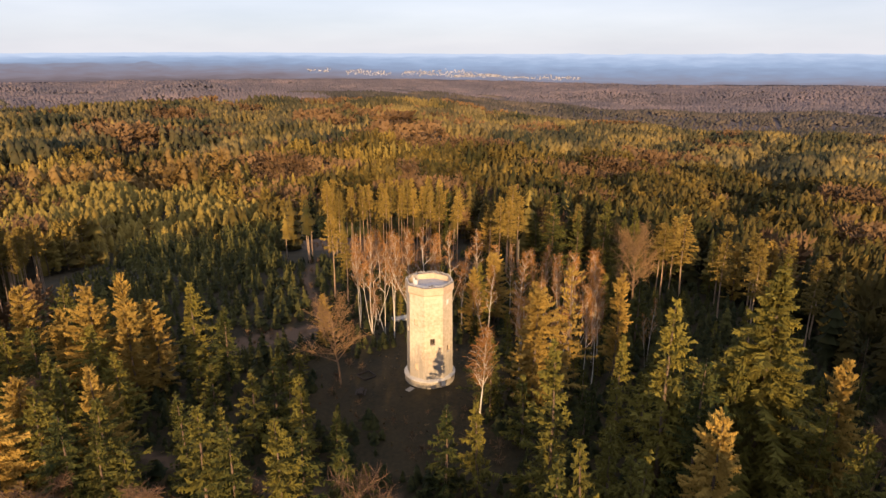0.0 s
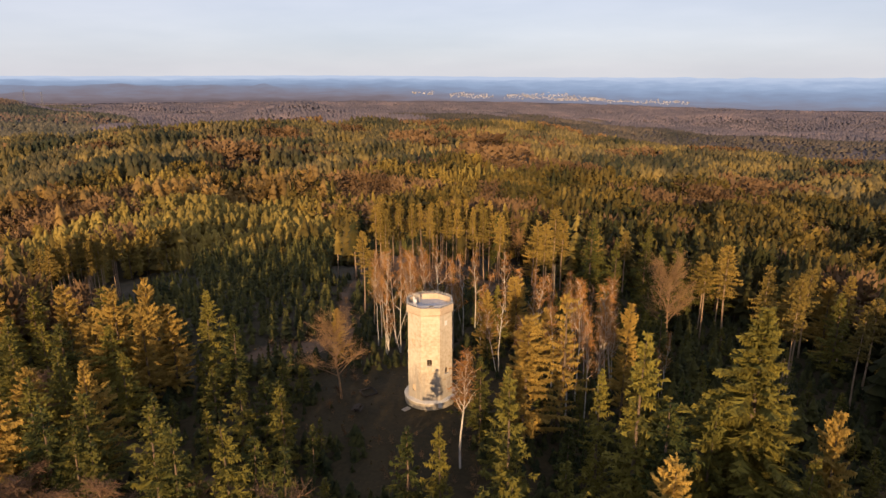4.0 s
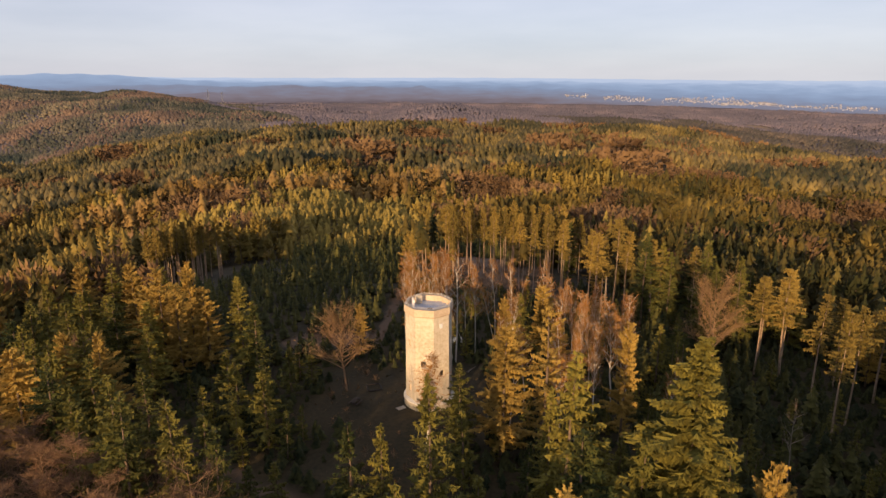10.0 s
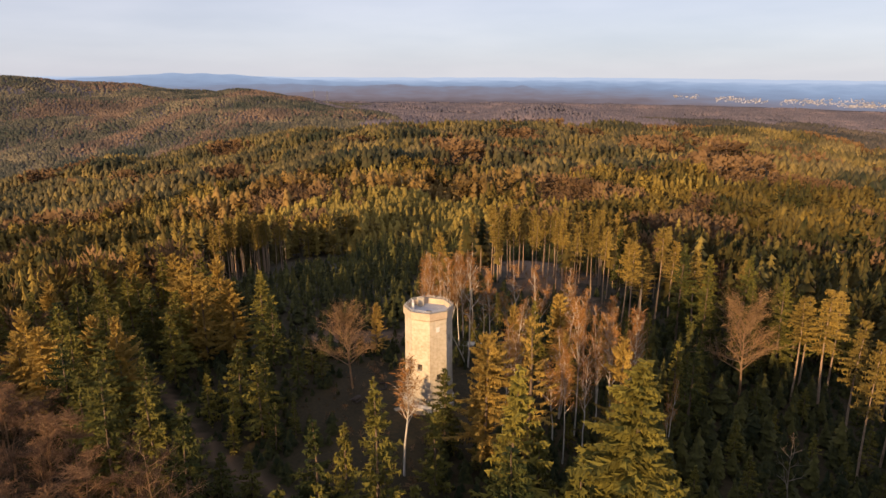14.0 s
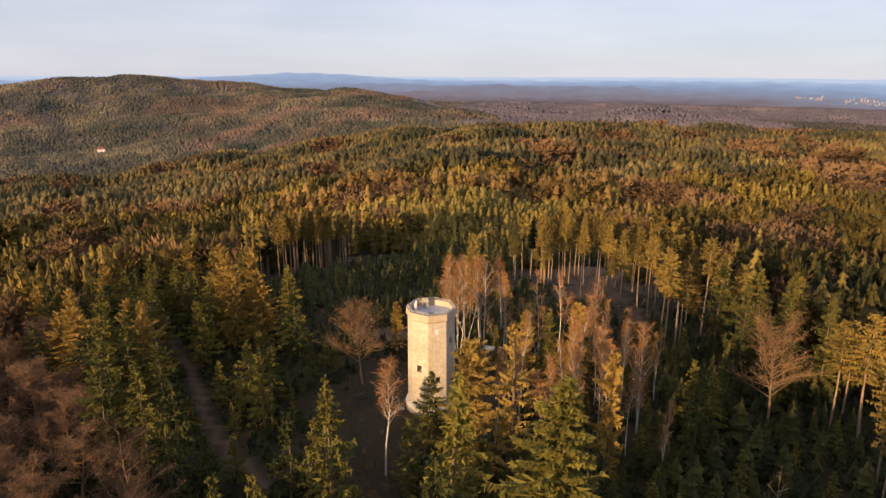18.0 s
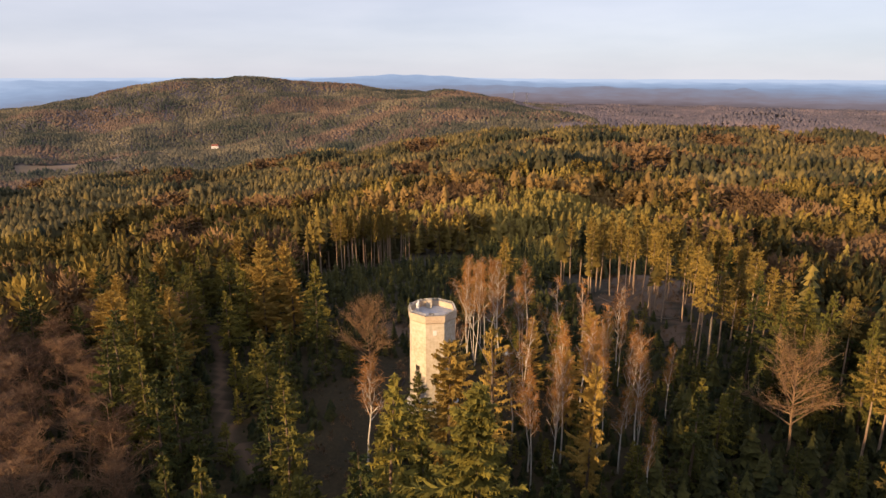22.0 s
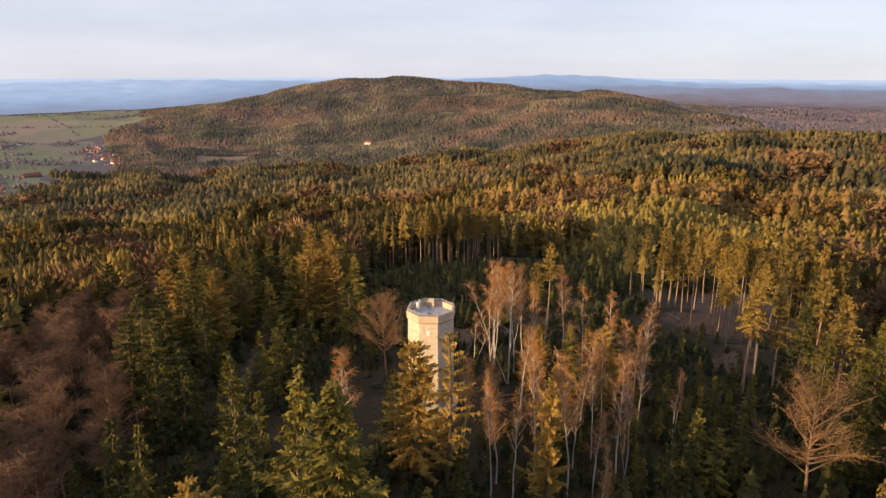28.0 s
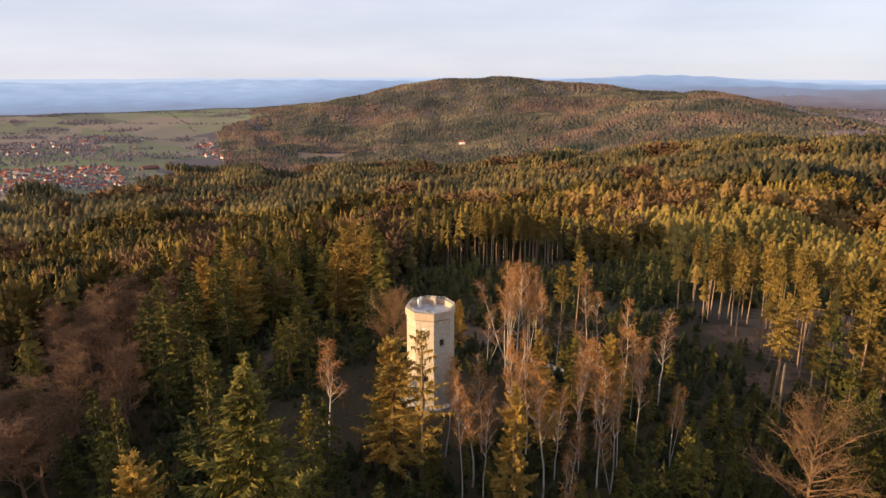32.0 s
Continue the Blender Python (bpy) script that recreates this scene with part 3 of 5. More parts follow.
        cap.transform(Matrix.Translation((p + q) / 2 + Vector((0, 0, 0.03))) @ Matrix.Rotation(h, 4, "Z"))
        part("coping_slab", cap, M["plinth"], tower, "grey coping slab" if k == 0 else "")
    # railing on the inner edge
    for k in range(8):
        p, q = octagon(r0 + 0.02, 18.04)[k], octagon(r0 + 0.02, 18.04)[(k + 1) % 8]
        for h in (0.19, 0.36):
            part("rail", bar(p + Vector((0, 0, h)), q + Vector((0, 0, h)), 0.03).mesh("rail", M["rail"]), None, tower)
        for t in (0.0, 0.33, 0.67):
            w = p.lerp(q, t)
            part("rail_post", bar(w - Vector((0, 0, 0.05)), w + Vector((0, 0, 0.37)), 0.034).mesh("rail_post", M["rail"]), None, tower)
    # stair hatch, chimney and vents on the deck
    part("roof_hatch", box(0.95, 0.75, 1.5, pose(-1.9, 2.05, 17.85, 0, 0, 38), 0.04), M["plaster"], tower, "cream rendered hatch block")
    part("vent_post", box(0.42, 0.42, 1.5, pose(-2.55, -0.55, 17.85, 0, 0, 20), 0.03), M["white"], tower, "white vent post")
    part("vent_post", box(0.22, 0.22, 1.75, pose(-2.7, -0.05, 17.97, 0, 0, 10), 0.02), M["white"], tower)
    part("floor_grate", box(0.9, 0.6, 0.06, pose(0.2, -0.5, 17.13, 0, 0, 10), 0.01), M["dark"], tower, "dark floor grate")
    # board and windows
    part("board", box(0.62, 0.06, 0.85, on_face(0, 15.0, -0.05, 0.03, wall_r(15)), 0.01), M["white"], tower, "white square board")
    for k, z, s, w, h in WINDOWS:
        if k == 2:
            part("blind_window", box(w, 0.1, h, on_face(k, z, s, -0.2, wall_r(z))), M["band"], tower, "walled-up window niche")
            continue
        win = part("window", box(w, 0.05, h, on_face(k, z, s, -0.42, wall_r(z))), M["dark"], tower, "small dark window")
        fr = bmesh.new()
        for sx, sz, dx, dz in ((0.07, h, -w / 2 + 0.035, 0), (0.07, h, w / 2 - 0.035, 0), (w - 0.14, 0.07, 0, h / 2 - 0.035), (w - 0.14, 0.07, 0, -h / 2 + 0.035), (0.05, h - 0.14, 0, 0)):
            bmesh.ops.create_cube(fr, size=1, matrix=on_face(k, z, s, -0.36, wall_r(z)) @ Matrix.Translation((dx, 0, dz)) @ Matrix.Diagonal((sx, 0.06, sz, 1)))
        part("window_frame", fr, M["wood"], win, "brown wooden frame")
        part("window_sill", box(w + 0.16, 0.2, 0.08, on_face(k, z - h / 2 - 0.04, s, 0.03, wall_r(z)), 0.01), M["concrete"], win)


def on_plinth(az, z):
    h = radians(az)
    nrm, tan = Vector((math.sin(h), math.cos(h), 0)), Vector((-math.cos(h), math.sin(h), 0))
    return Matrix.Translation(nrm * 4.42 + Vector((0, 0, z))) @ Matrix(((tan.x, nrm.x, 0, 0), (tan.y, nrm.y, 0, 0), (0, 0, 1, 0), (0, 0, 0, 1)))


build_tower()


# ---- trees ----
def frond(s, base, out, length, droop, rise, width, rng, stations=6):
    """A conifer branch: a bent spine with twisted side sprays and hanging twigs."""
    side = Vector((-out.y, out.x, 0))
    pts = []
    tip_up = droop * rng.uniform(0.25, 0.75)
    for i in range(4):
        t = i / 3
        pts.append(base + out * (length * t) + side * (0.06 * length * math.sin(3 * t) * rng.uniform(-1, 1)) + Vector((0, 0, length * (rise * t - droop * t * t + tip_up * t ** 4))))
    for i in range(3):
        w0, w1 = 0.035 + 0.03 * length * (i > 0) * (1 - i / 3), 0.02 + 0.025 * length * (2 - i) / 3
        n = len(s.v)
        s.v += [pts[i] - side * w0, pts[i] + side * w0, pts[i + 1] + side * w1, pts[i + 1] - side * w1]
        s.f += [(n, n + 1, n + 2), (n, n + 2, n + 3)]
    stations = int(2 + length * stations * 0.42)
    for k in range(stations):
        t = 0.15 + 0.83 * (k + rng.random()) / stations
        i = min(int(t * 3), 2)
        p = pts[i].lerp(pts[i + 1], t * 3 - i)
        reach = width * min(1.05, 0.28 * length * (1.15 - t) + 0.26)
        for sg in (-1, 1):
            ln = reach * rng.uniform(0.6, 1.4)
            d = out * rng.uniform(0.35, 1.0) + side * sg * rng.uniform(0.4, 1.0) + Vector((0, 0, rng.uniform(-0.5, 0.35)))
            back = out * rng.uniform(0.12, 0.24)
            lift = Vector((0, 0, rng.uniform(-0.2, 0.2)))
            s.tri(p - back + lift, p + back - lift, p + d.normalized() * ln)
        q = p + side * rng.uniform(-0.25, 0.25) * reach
        s.tri(q - out * 0.13 - side * 0.05, q + out * 0.13 + side * 0.06, q + Vector((rng.uniform(-0.15, 0.15), rng.uniform(-0.15, 0.15), -rng.uniform(0.3, 0.8))))


def conifer_parts(seed, h, r, base, shape=0.8, droop=0.45, step=0.72, per=6, needles="spruce", stations=5, gaps=0.0, bark="bark", girth=1.0, fine=1.0, rise=0.1):
    """Trunk and crown of a conifer of height h, crown radius r, crown from base*h upwards."""
    rng = random.Random(seed)
    tr, cr = Soup(), Soup()
    bend = Vector((rng.uniform(-0.02, 0.02), rng.uniform(-0.02, 0.02), 0)) * h
    spine = lambda z: bend * math.sin(math.pi * z / h) + Vector((0, 0, z))
    n = 7
    rad = (0.011 * h + 0.05) * girth
    tr.tube([spine(h * i / n) - (Vector((0, 0, 0.4)) if i == 0 else Vector()) for i in range(n + 1)], [rad * (1 - i / n) ** 0.8 + 0.015 for i in range(n + 1)], 6)
    lop, heavy = rng.uniform(0, 6.283), rng.uniform(0.1, 0.26)
    z = base * h
    while z < h - 0.2:
        f = (z - base * h) / (h * (1 - base))
        prof = (1 - f) ** shape * min(1, 0.55 + 2.5 * f) * rng.uniform(0.82, 1.15)
        cnt = max(3, int(per * (0.75 + 0.5 * rng.random())))
        a0 = rng.random() * 6.283
        for k in range(cnt):
            if rng.random() < gaps:
                continue
            an = a0 + 6.283 * k / cnt + rng.uniform(-0.4, 0.4)
            ln = r * prof * (rng.uniform(0.45, 1.0) if rng.random() < 0.8 else rng.uniform(1.0, 1.35)) * (1 + heavy * math.cos(an - lop)) + 0.22
            frond(cr, spine(z + rng.uniform(-0.25, 0.25)), Vector((math.cos(an), math.sin(an), 0)), ln, droop * rng.uniform(0.5, 1.3) * (1.1 - 0.6 * f), rise + 0.55 * f * f + rng.uniform(-0.08, 0.08), fine, rng, stations)
        z += step * rng.uniform(0.75, 1.25) * (1.15 - 0.5 * f)
    # leader
    cr.tri(spine(h - 0.5) + Vector((0.07, 0, 0)), spine(h - 0.5) - Vector((0.07, 0, 0)), spine(h) + Vector((0, 0, 0.35)))
    return tr.mesh("trunk", M[bark], True), cr.mesh("crown", M[needles])


def grow(s, p, d, length, rad, rng, segs=4, wander=0.25, up=0.1, sides=5):
    """A bent limb; returns its points."""
    pts, radii = [p.copy()], [rad]
    for i in range(segs):
        d = (d + Vector((rng.uniform(-1, 1), rng.uniform(-1, 1), rng.uniform(-1, 1))) * wander + Vector((0, 0, up))).normalized()
        p = p + d * (length / segs)
        pts.append(p.copy())
        radii.append(rad * (1 - 0.8 * (i + 1) / segs))
    s.tube(pts, radii, sides)
    return pts


def broad_parts(seed, h, spread, fork, limbs, bark, twigs, twig_n=12, twig_len=1.1, twig_w=0.05, ascend=0.6, hang=0.0, stems=1, sub=5, crown_from=0.3, girth=1.0, taper=0.72):
    """Trunk with limbs, and a crown of fine twigs, of a leafless broadleaf tree."""
    rng = random.Random(seed)
    tr, cr = Soup(), Soup()
    for st in range(stems):
        lean = Vector((rng.uniform(-0.06, 0.06), rng.uniform(-0.06, 0.06), 1)) if st == 0 else Vector((rng.uniform(-0.3, 0.3), rng.uniform(-0.3, 0.3), 1))
        hh = h * (1 if st == 0 else rng.uniform(0.75, 0.95))
        n = 7
        rad = (0.0075 * hh + 0.04) * (girth if st == 0 else 0.8 * girth)
        top_l = lean.normalized() * hh
        pts = [Vector((0, 0, -0.4))]
        for i in range(1, n + 1):
            t = i / n
            pts.append(top_l * t + Vector((math.sin(3.1 * t + st) * 0.018 * hh, math.cos(2.3 * t + st) * 0.015 * hh, 0)) + Vector((rng.uniform(-1, 1), rng.uniform(-1, 1), 0)) * 0.008 * hh)
        tr.tube(pts, [rad * (1 - 0.93 * i / n) for i in range(n + 1)], 6)
        for k in range(limbs // stems):
            t = fork + (0.97 - fork) * (k + rng.random()) / (limbs // stems)
            i = min(int(t * n), n - 1)
            p = pts[i].lerp(pts[i + 1], t * n - i)
            an = 2.4 * k + rng.uniform(-0.5, 0.5)
            f = (t - fork) / (1 - fork)
            ln = spread * (1.0 - taper * f) * rng.uniform(0.75, 1.2)
            d = Vector((math.cos(an), math.sin(an), ascend * rng.uniform(0.6, 1.4)))
            lp = grow(tr, p, d.normalized(), ln, rad * (0.5 - 0.3 * f), rng, 4, 0.2, 0.06)
            for j in range(sub):
                u = crown_from + (1 - crown_from) * (j + rng.random()) / sub
                q = min(int(u * 4), 3)
                sp = lp[q].lerp(lp[q + 1], u * 4 - q)
                dd = ((lp[q + 1] - lp[q]).normalized() + Vector((rng.uniform(-1, 1), rng.uniform(-1, 1), rng.uniform(-0.4, 0.9))) * 0.9).normalized()
                s2 = grow(tr, sp, dd, ln * rng.uniform(0.25, 0.5) + 0.5, rad * 0.14 * (1 - 0.5 * f) + 0.012, rng, 2, 0.25, 0.05, 3)
                for m in range(twig_n):
                    v = rng.random()
                    b0 = s2[0].lerp(s2[-1], v) if v < 0.9 else s2[-1]
                    dr = Vector((rng.uniform(-1, 1), rng.uniform(-1, 1), rng.uniform(-0.5, 1.0) - hang)).normalized()
                    ll = twig_len * rng.uniform(0.5, 1.3)
                    w = dr.orthogonal().normalized() * twig_w
                    mid = b0 + dr * ll * 0.5 + Vector((0, 0, -0.12 * ll * hang))
                    cr.tri(b0 - w * 0.4, b0 + w * 0.4, mid + w)
                    cr.tri(b0, mid + w, b0 + dr * ll + Vector((0, 0, -0.45 * ll * hang)))
    return tr.mesh("trunk", M[bark], True), cr.mesh("crown", M[twigs])


def snag_parts(seed, h):
    s = Soup()
    s.tube([Vector((0, 0, -0.4)), Vector((0.05, 0, h * 0.5)), Vector((0.1, 0.05, h * 0.93)), Vector((0.16, 0.06, h))], [0.3, 0.26, 0.22, 0.03], 8)
    return s.mesh("trunk", M["dead"], True), None


KINDS = {
    # kind: (name, label, category, own height, maker)
    "spruce": ("spruce_tree", "tall Norway spruce with golden-lit green drooping branches", "spruce", 20, [
        lambda k=k: conifer_parts(100 + k, 20, 4.7 + 0.4 * (k % 3), 0.10 + 0.05 * (k % 2), 0.84, 0.42, 0.78, 6, gaps=0.14, fine=1.15, rise=0.14) for k in range(5)]),
    "wide": ("spruce_tree", "broad old spruce with wide tiers of green branches", "spruce", 33, [
        lambda: conifer_parts(130, 33, 8.0, 0.10, 0.92, 0.42, 0.84, 10, stations=14, gaps=0.10, fine=0.95, rise=0.14)]),
    "slim": ("spruce_tree", "slim young spruce with a pointed top", "spruce", 12, [
        lambda k=k: conifer_parts(140 + k, 12, 2.9, 0.06, 0.95, 0.34, 0.66, 5, stations=5, gaps=0.12, fine=0.95) for k in range(4)]),
    "larch": ("larch_tree", "tall larch with fine golden-orange needles", "larch", 22, [
        lambda k=k: conifer_parts(160 + k, 22, 5.0, 0.10, 0.62, 0.20, 0.66, 8, "larch", 12, 0.3, rise=0.22, fine=0.68) for k in range(4)]),
    "thin": ("larch_tree", "sparse thin larch with see-through golden crown", "larch", 22, [
        lambda: conifer_parts(176, 22, 3.2, 0.22, 0.5, 0.12, 0.66, 4, "larch", 7, 0.25, rise=0.2, fine=0.6)]),
    "pine": ("spruce_tree", "tall spruce with a bare trunk and high narrow crown", "spruce", 23, [
        lambda k=k: conifer_parts(180 + k, 23, 2.9, 0.52 + 0.04 * k, 0.6, 0.4, 0.6, 6, "pine", 5, 0.1, bark="pale_bark", girth=0.68) for k in range(4)]),
    "birch": ("birch_tree", "leafless birch with white trunk and reddish twigs", "birch", 19, [
        lambda k=k: broad_parts(200 + k, 19, 3.0, 0.44, 18, "birch", "twig", 10, 1.0, 0.042, 1.5, 0.3, 1 + (k % 2), 6, 0.2, 0.85) for k in range(5)]),
    "oak": ("oak_tree", "bare spreading oak with orange-brown branches", "oak", 17, [
        lambda: broad_parts(230, 14, 6.6, 0.32, 28, "oak", "oak_twig", 12, 1.2, 0.045, 0.85, 0.0, 1, 11, 0.25, 1.6, 0.45)]),
    "beech": ("beech_tree", "leafless beech with dense reddish-brown twigs", "beech", 16, [
        lambda k=k: broad_parts(240 + k, 16, 4.6, 0.28, 16, "oak", "brown", 18, 1.1, 0.045, 1.0, 0.0, 1, 7, 0.2, 1.2) for k in range(3)]),
    "dead": ("dead_tree", "pale dead tree with crooked bare branches", "dead tree", 15, [
        lambda: broad_parts(260, 15, 2.6, 0.45, 10, "dead", "brown", 2, 0.5, 0.02, 0.7, 0.0, 1, 3)]),
    "snag": ("tree_snag", "pale broken-off standing tree trunk", "tree trunk", 14, [lambda: snag_parts(270, 14)]),
}
made, placed = {}, []
rnd = random.Random(11)


def plant(kind, x, y, h, label="", wide=1.0):
    """Plants one tree of height h; trees of one make share their meshes."""
    name, text, cat, own, makers = KINDS[kind]
    k = rnd.randrange(len(makers))
    z = gz(x, y) - 0.1
    s = h / own
    m = pose(x, y, z, rnd.uniform(-1.5, 1.5), rnd.uniform(-1.5, 1.5), rnd.uniform(0, 360)) @ Matrix.Diagonal((s * wide, s * wide, s, 1))
    if (kind, k) not in made:
        tree = tagged(new(name), text, cat, group="trees round the tower")
        tr, cr = makers[k]()
        part("trunk", tr, None, tree)
        if cr:
            part("crown", cr, None, tree)
        made[(kind, k)] = tree
        tree.matrix_basis = m
    else:
        first = made[(kind, k)]
        keep = first.matrix_basis.copy()
        first.matrix_basis = Matrix()
        tree = copy_thing(first, m)
        first.matrix_basis = keep
    if label:
        tree["label"] = label
    placed.append((x, y, h))
    return tree


# the trees that stand out: kind, x, y, height
LONE = [
    ("wide", 31.2, -42.2, 33.5, 1.35), ("spruce", 18.8, -45.1, 24, 1), ("spruce", -36.4, -33.8, 22.5, 1.1), ("spruce", -33.6, -36.8, 21.5, 1), ("spruce", 2.8, -38.3, 25, 0.85),
    ("slim", 42.6, 0.4, 15.5, 1), ("pine", 68.3, 18.6, 23.5, 1.25), ("spruce", -28.7, -35.2, 20.5, 0.9), ("beech", -20.3, -44.2, 17.5, 1.3), ("slim", -22, -37.3, 17.5, 1),
    ("slim", -8, -30.9, 14.5, 1), ("slim", -3.5, -31.2, 14.2, 0.9), ("spruce", 17.6, -30.9, 20.5, 0.75), ("spruce", 18.5, -39.3, 28.5, 0.95), ("slim", 21, -36.8, 21, 0.7),
    ("larch", 16.9, -50.3, 20.5, 1.1), ("slim", 8.5, -42.8, 15.5, 1), ("slim", 1, -48.7, 19.2, 0.9), ("slim", -2.6, -50.1, 19.8, 0.9), ("larch", 36.5, -49.2, 24, 0.8),
    ("dead", 52.1, -21.5, 16, 0.85), ("oak", -15.3, 3.4, 16.4, 1.0), ("larch", -15.6, 18.6, 11.5, 0.9), ("birch", 1.2, -20.6, 18.4, 1.25), ("larch", 11.9, -16.4, 21.5, 1.25), ("thin", 17.6, -15, 24.5, 1.1),
    ("oak", 54.6, 18.6, 20.5, 1.0), ("larch", -49.3, 16.9, 22, 0.8), ("larch", -54.2, 14.2, 21.5, 1.2), ("pine", 0.5, 87.5, 21.5, 1), ("pine", 36.3, 46.7, 22.5, 1.05),
    ("birch", 30.4, -4.0, 21.5, 1.0), ("birch", 34.6, 2.0, 20.8, 0.9), ("birch", 25, -4.4, 22.5, 0.8), ("birch", 26.2, -10.9, 18, 0.8), ("birch", 23.5, -12.3, 19.3, 0.7), ("larch", 30.9, -10.2, 20.5, 0.75), ("birch", 38.7, -9.2, 15.2, 0.6), ("birch", 30.2, 16.3, 18, 0.8),
    ("birch", 3.9, 16.6, 23.5, 1), ("birch", 2.2, 20.5, 22.5, 0.9), ("birch", 15.5, 32.9, 18.5, 0.9), ("snag", 38.5, 44.9, 12.5, 1), ("birch", -1.5, 18.6, 21.5, 0.8),
    ("birch", 7.8, 19.5, 20, 0.8), ("spruce", 16.5, 17, 15, 0.9),
    # birch clump behind the tower
    ("birch", -5.1, 22.4, 21.5, 0.85), ("birch", -7, 25.6, 20, 0.8), ("birch", -3.2, 26.5, 21, 0.8), ("birch", -6.0, 30.0, 18.5, 0.8), ("birch", 0.4, 26.0, 21, 0.8), ("birch", -2.8, 21.0, 20.5, 0.7),
    # spruces and larches south of the tower
    ("slim", 6.5, -23.7, 12.5, 1.1), ("slim", 31.8, -26.6, 16, 0.9), ("slim", 25.4, -43.1, 22, 0.75), ("slim", 34.3, -43.5, 22, 0.7), ("spruce", 32.7, -50.2, 20, 0.75), ("spruce", 29.1, -58, 22, 0.8), ("slim", 7.0, -51.8, 18.6, 0.9),
    ("spruce", -54, -10.6, 19.5, 1), ("spruce", -55.8, -17.4, 20, 1), ("spruce", -48.2, -24.7, 17.5, 1), ("slim", -45, -28, 16, 1.1), ("slim", -25.5, -32.3, 16, 1.2),
    ("slim", -30.5, -10.2, 13, 1.2), ("slim", -27.3, -7.5, 11.5, 1.3), ("slim", -23.8, -15.4, 13.2, 1.2), ("slim", -24.9, -10.8, 11.8, 1.2),
    # tall bare-stemmed trees east and north-east of the tower
    ("pine", 34.9, 50.2, 22.5, 1), ("pine", 43.8, 61.5, 24, 1.1), ("pine", 39.3, 54.4, 19.5, 1.2), ("spruce", 46, 40.7, 24, 0.8), ("spruce", 58, 37, 24, 0.8), ("spruce", 64.5, 33, 22, 0.8), ("pine", 66, -5.5, 23, 0.9),
    ("pine", 72, 1.5, 22, 1.0), ("pine", 68.3, 6.2, 22, 1), ("pine", 64.4, 21.2, 21, 1.1), ("spruce", 50.4, 37.5, 20.5, 0.8), ("spruce", 56.9, 26.5, 21, 0.85), ("pine", 51, 51.3, 21, 1.2), ("pine", 12.4, 79.4, 22.5, 0.8), ("pine", 15.3, 86, 22, 0.8),
    ("pine", 20, 76, 22.5, 0.8), ("pine", 23.6, 72.5, 21.5, 0.8), ("pine", 28, 76, 22.5, 0.9), ("pine", 31, 70, 21.5, 0.9), ("pine", 18, 83, 22.5, 0.8), ("spruce", 35.8, 91, 20, 0.8), ("pine", 5.2, 90.8, 22, 0.8),
    # young trees below the birches to the east
    ("slim", 41.7, 10.2, 13, 1), ("slim", 45, 9.8, 12, 1), ("slim", 46.6, 14.6, 12.5, 1), ("slim", 42.9, 6.0, 11, 1), ("birch", 36, 17, 15, 0.7), ("birch", 28.5, 5.4, 18.5, 0.7), ("larch", 13.4, 12.2, 15.5, 0.8), ("birch", 30.8, 11.4, 17.5, 0.7),
    ("birch", 26.2, 12, 17.5, 0.7), ("birch", 26.1, 22.9, 16.5, 0.7),
]
for kind, x, y, h, w in LONE:
    plant(kind, x, y, h, wide=w)


def open_ground(x, y):
    x, y = np.asarray(x, float), np.asarray(y, float)
    r = np.hypot(x, y)
    az = np.degrees(np.arctan2(x, y)) % 360
    o = (r < 14.5) | heath(x, y) | (seg_dist(x, y, GLADE) < 1.6) | (seg_dist(x, y, TRACK) < 1.9) | (seg_dist(x, y, GLADE2) < 4.5) | (seg_dist(x, y, GLADE3) < 3)
    o |= ((np.abs(az - 192) < 25) & (r < 28)) | ((az > 215) & (az < 318) & (r < 20 + 4 * np.sin(az * 0.13)))
    return o


PLANTATION = [(-13, 30), (-30, 8), (-70, 44), (-100, 78), (-86, 98), (-81, 114), (-88, 150), (-60, 175), (-20, 150), (-16, 100), (-14, 60)]


GROVE = [(-14, 128), (38, 130), (50, 140), (48, 200), (-45, 204), (-45, 168), (-18, 150)]


def inside(x, y, poly):
    x, y = np.asarray(x, float), np.asarray(y, float)
    c = np.zeros(x.shape, bool)
    for (x0, y0), (x1, y1) in zip(poly, poly[1:] + poly[:1]):
        c ^= ((y0 > y) != (y1 > y)) & (x < (x1 - x0) * (y - y0) / (y1 - y0 + 1e-9) + x0)
    return c


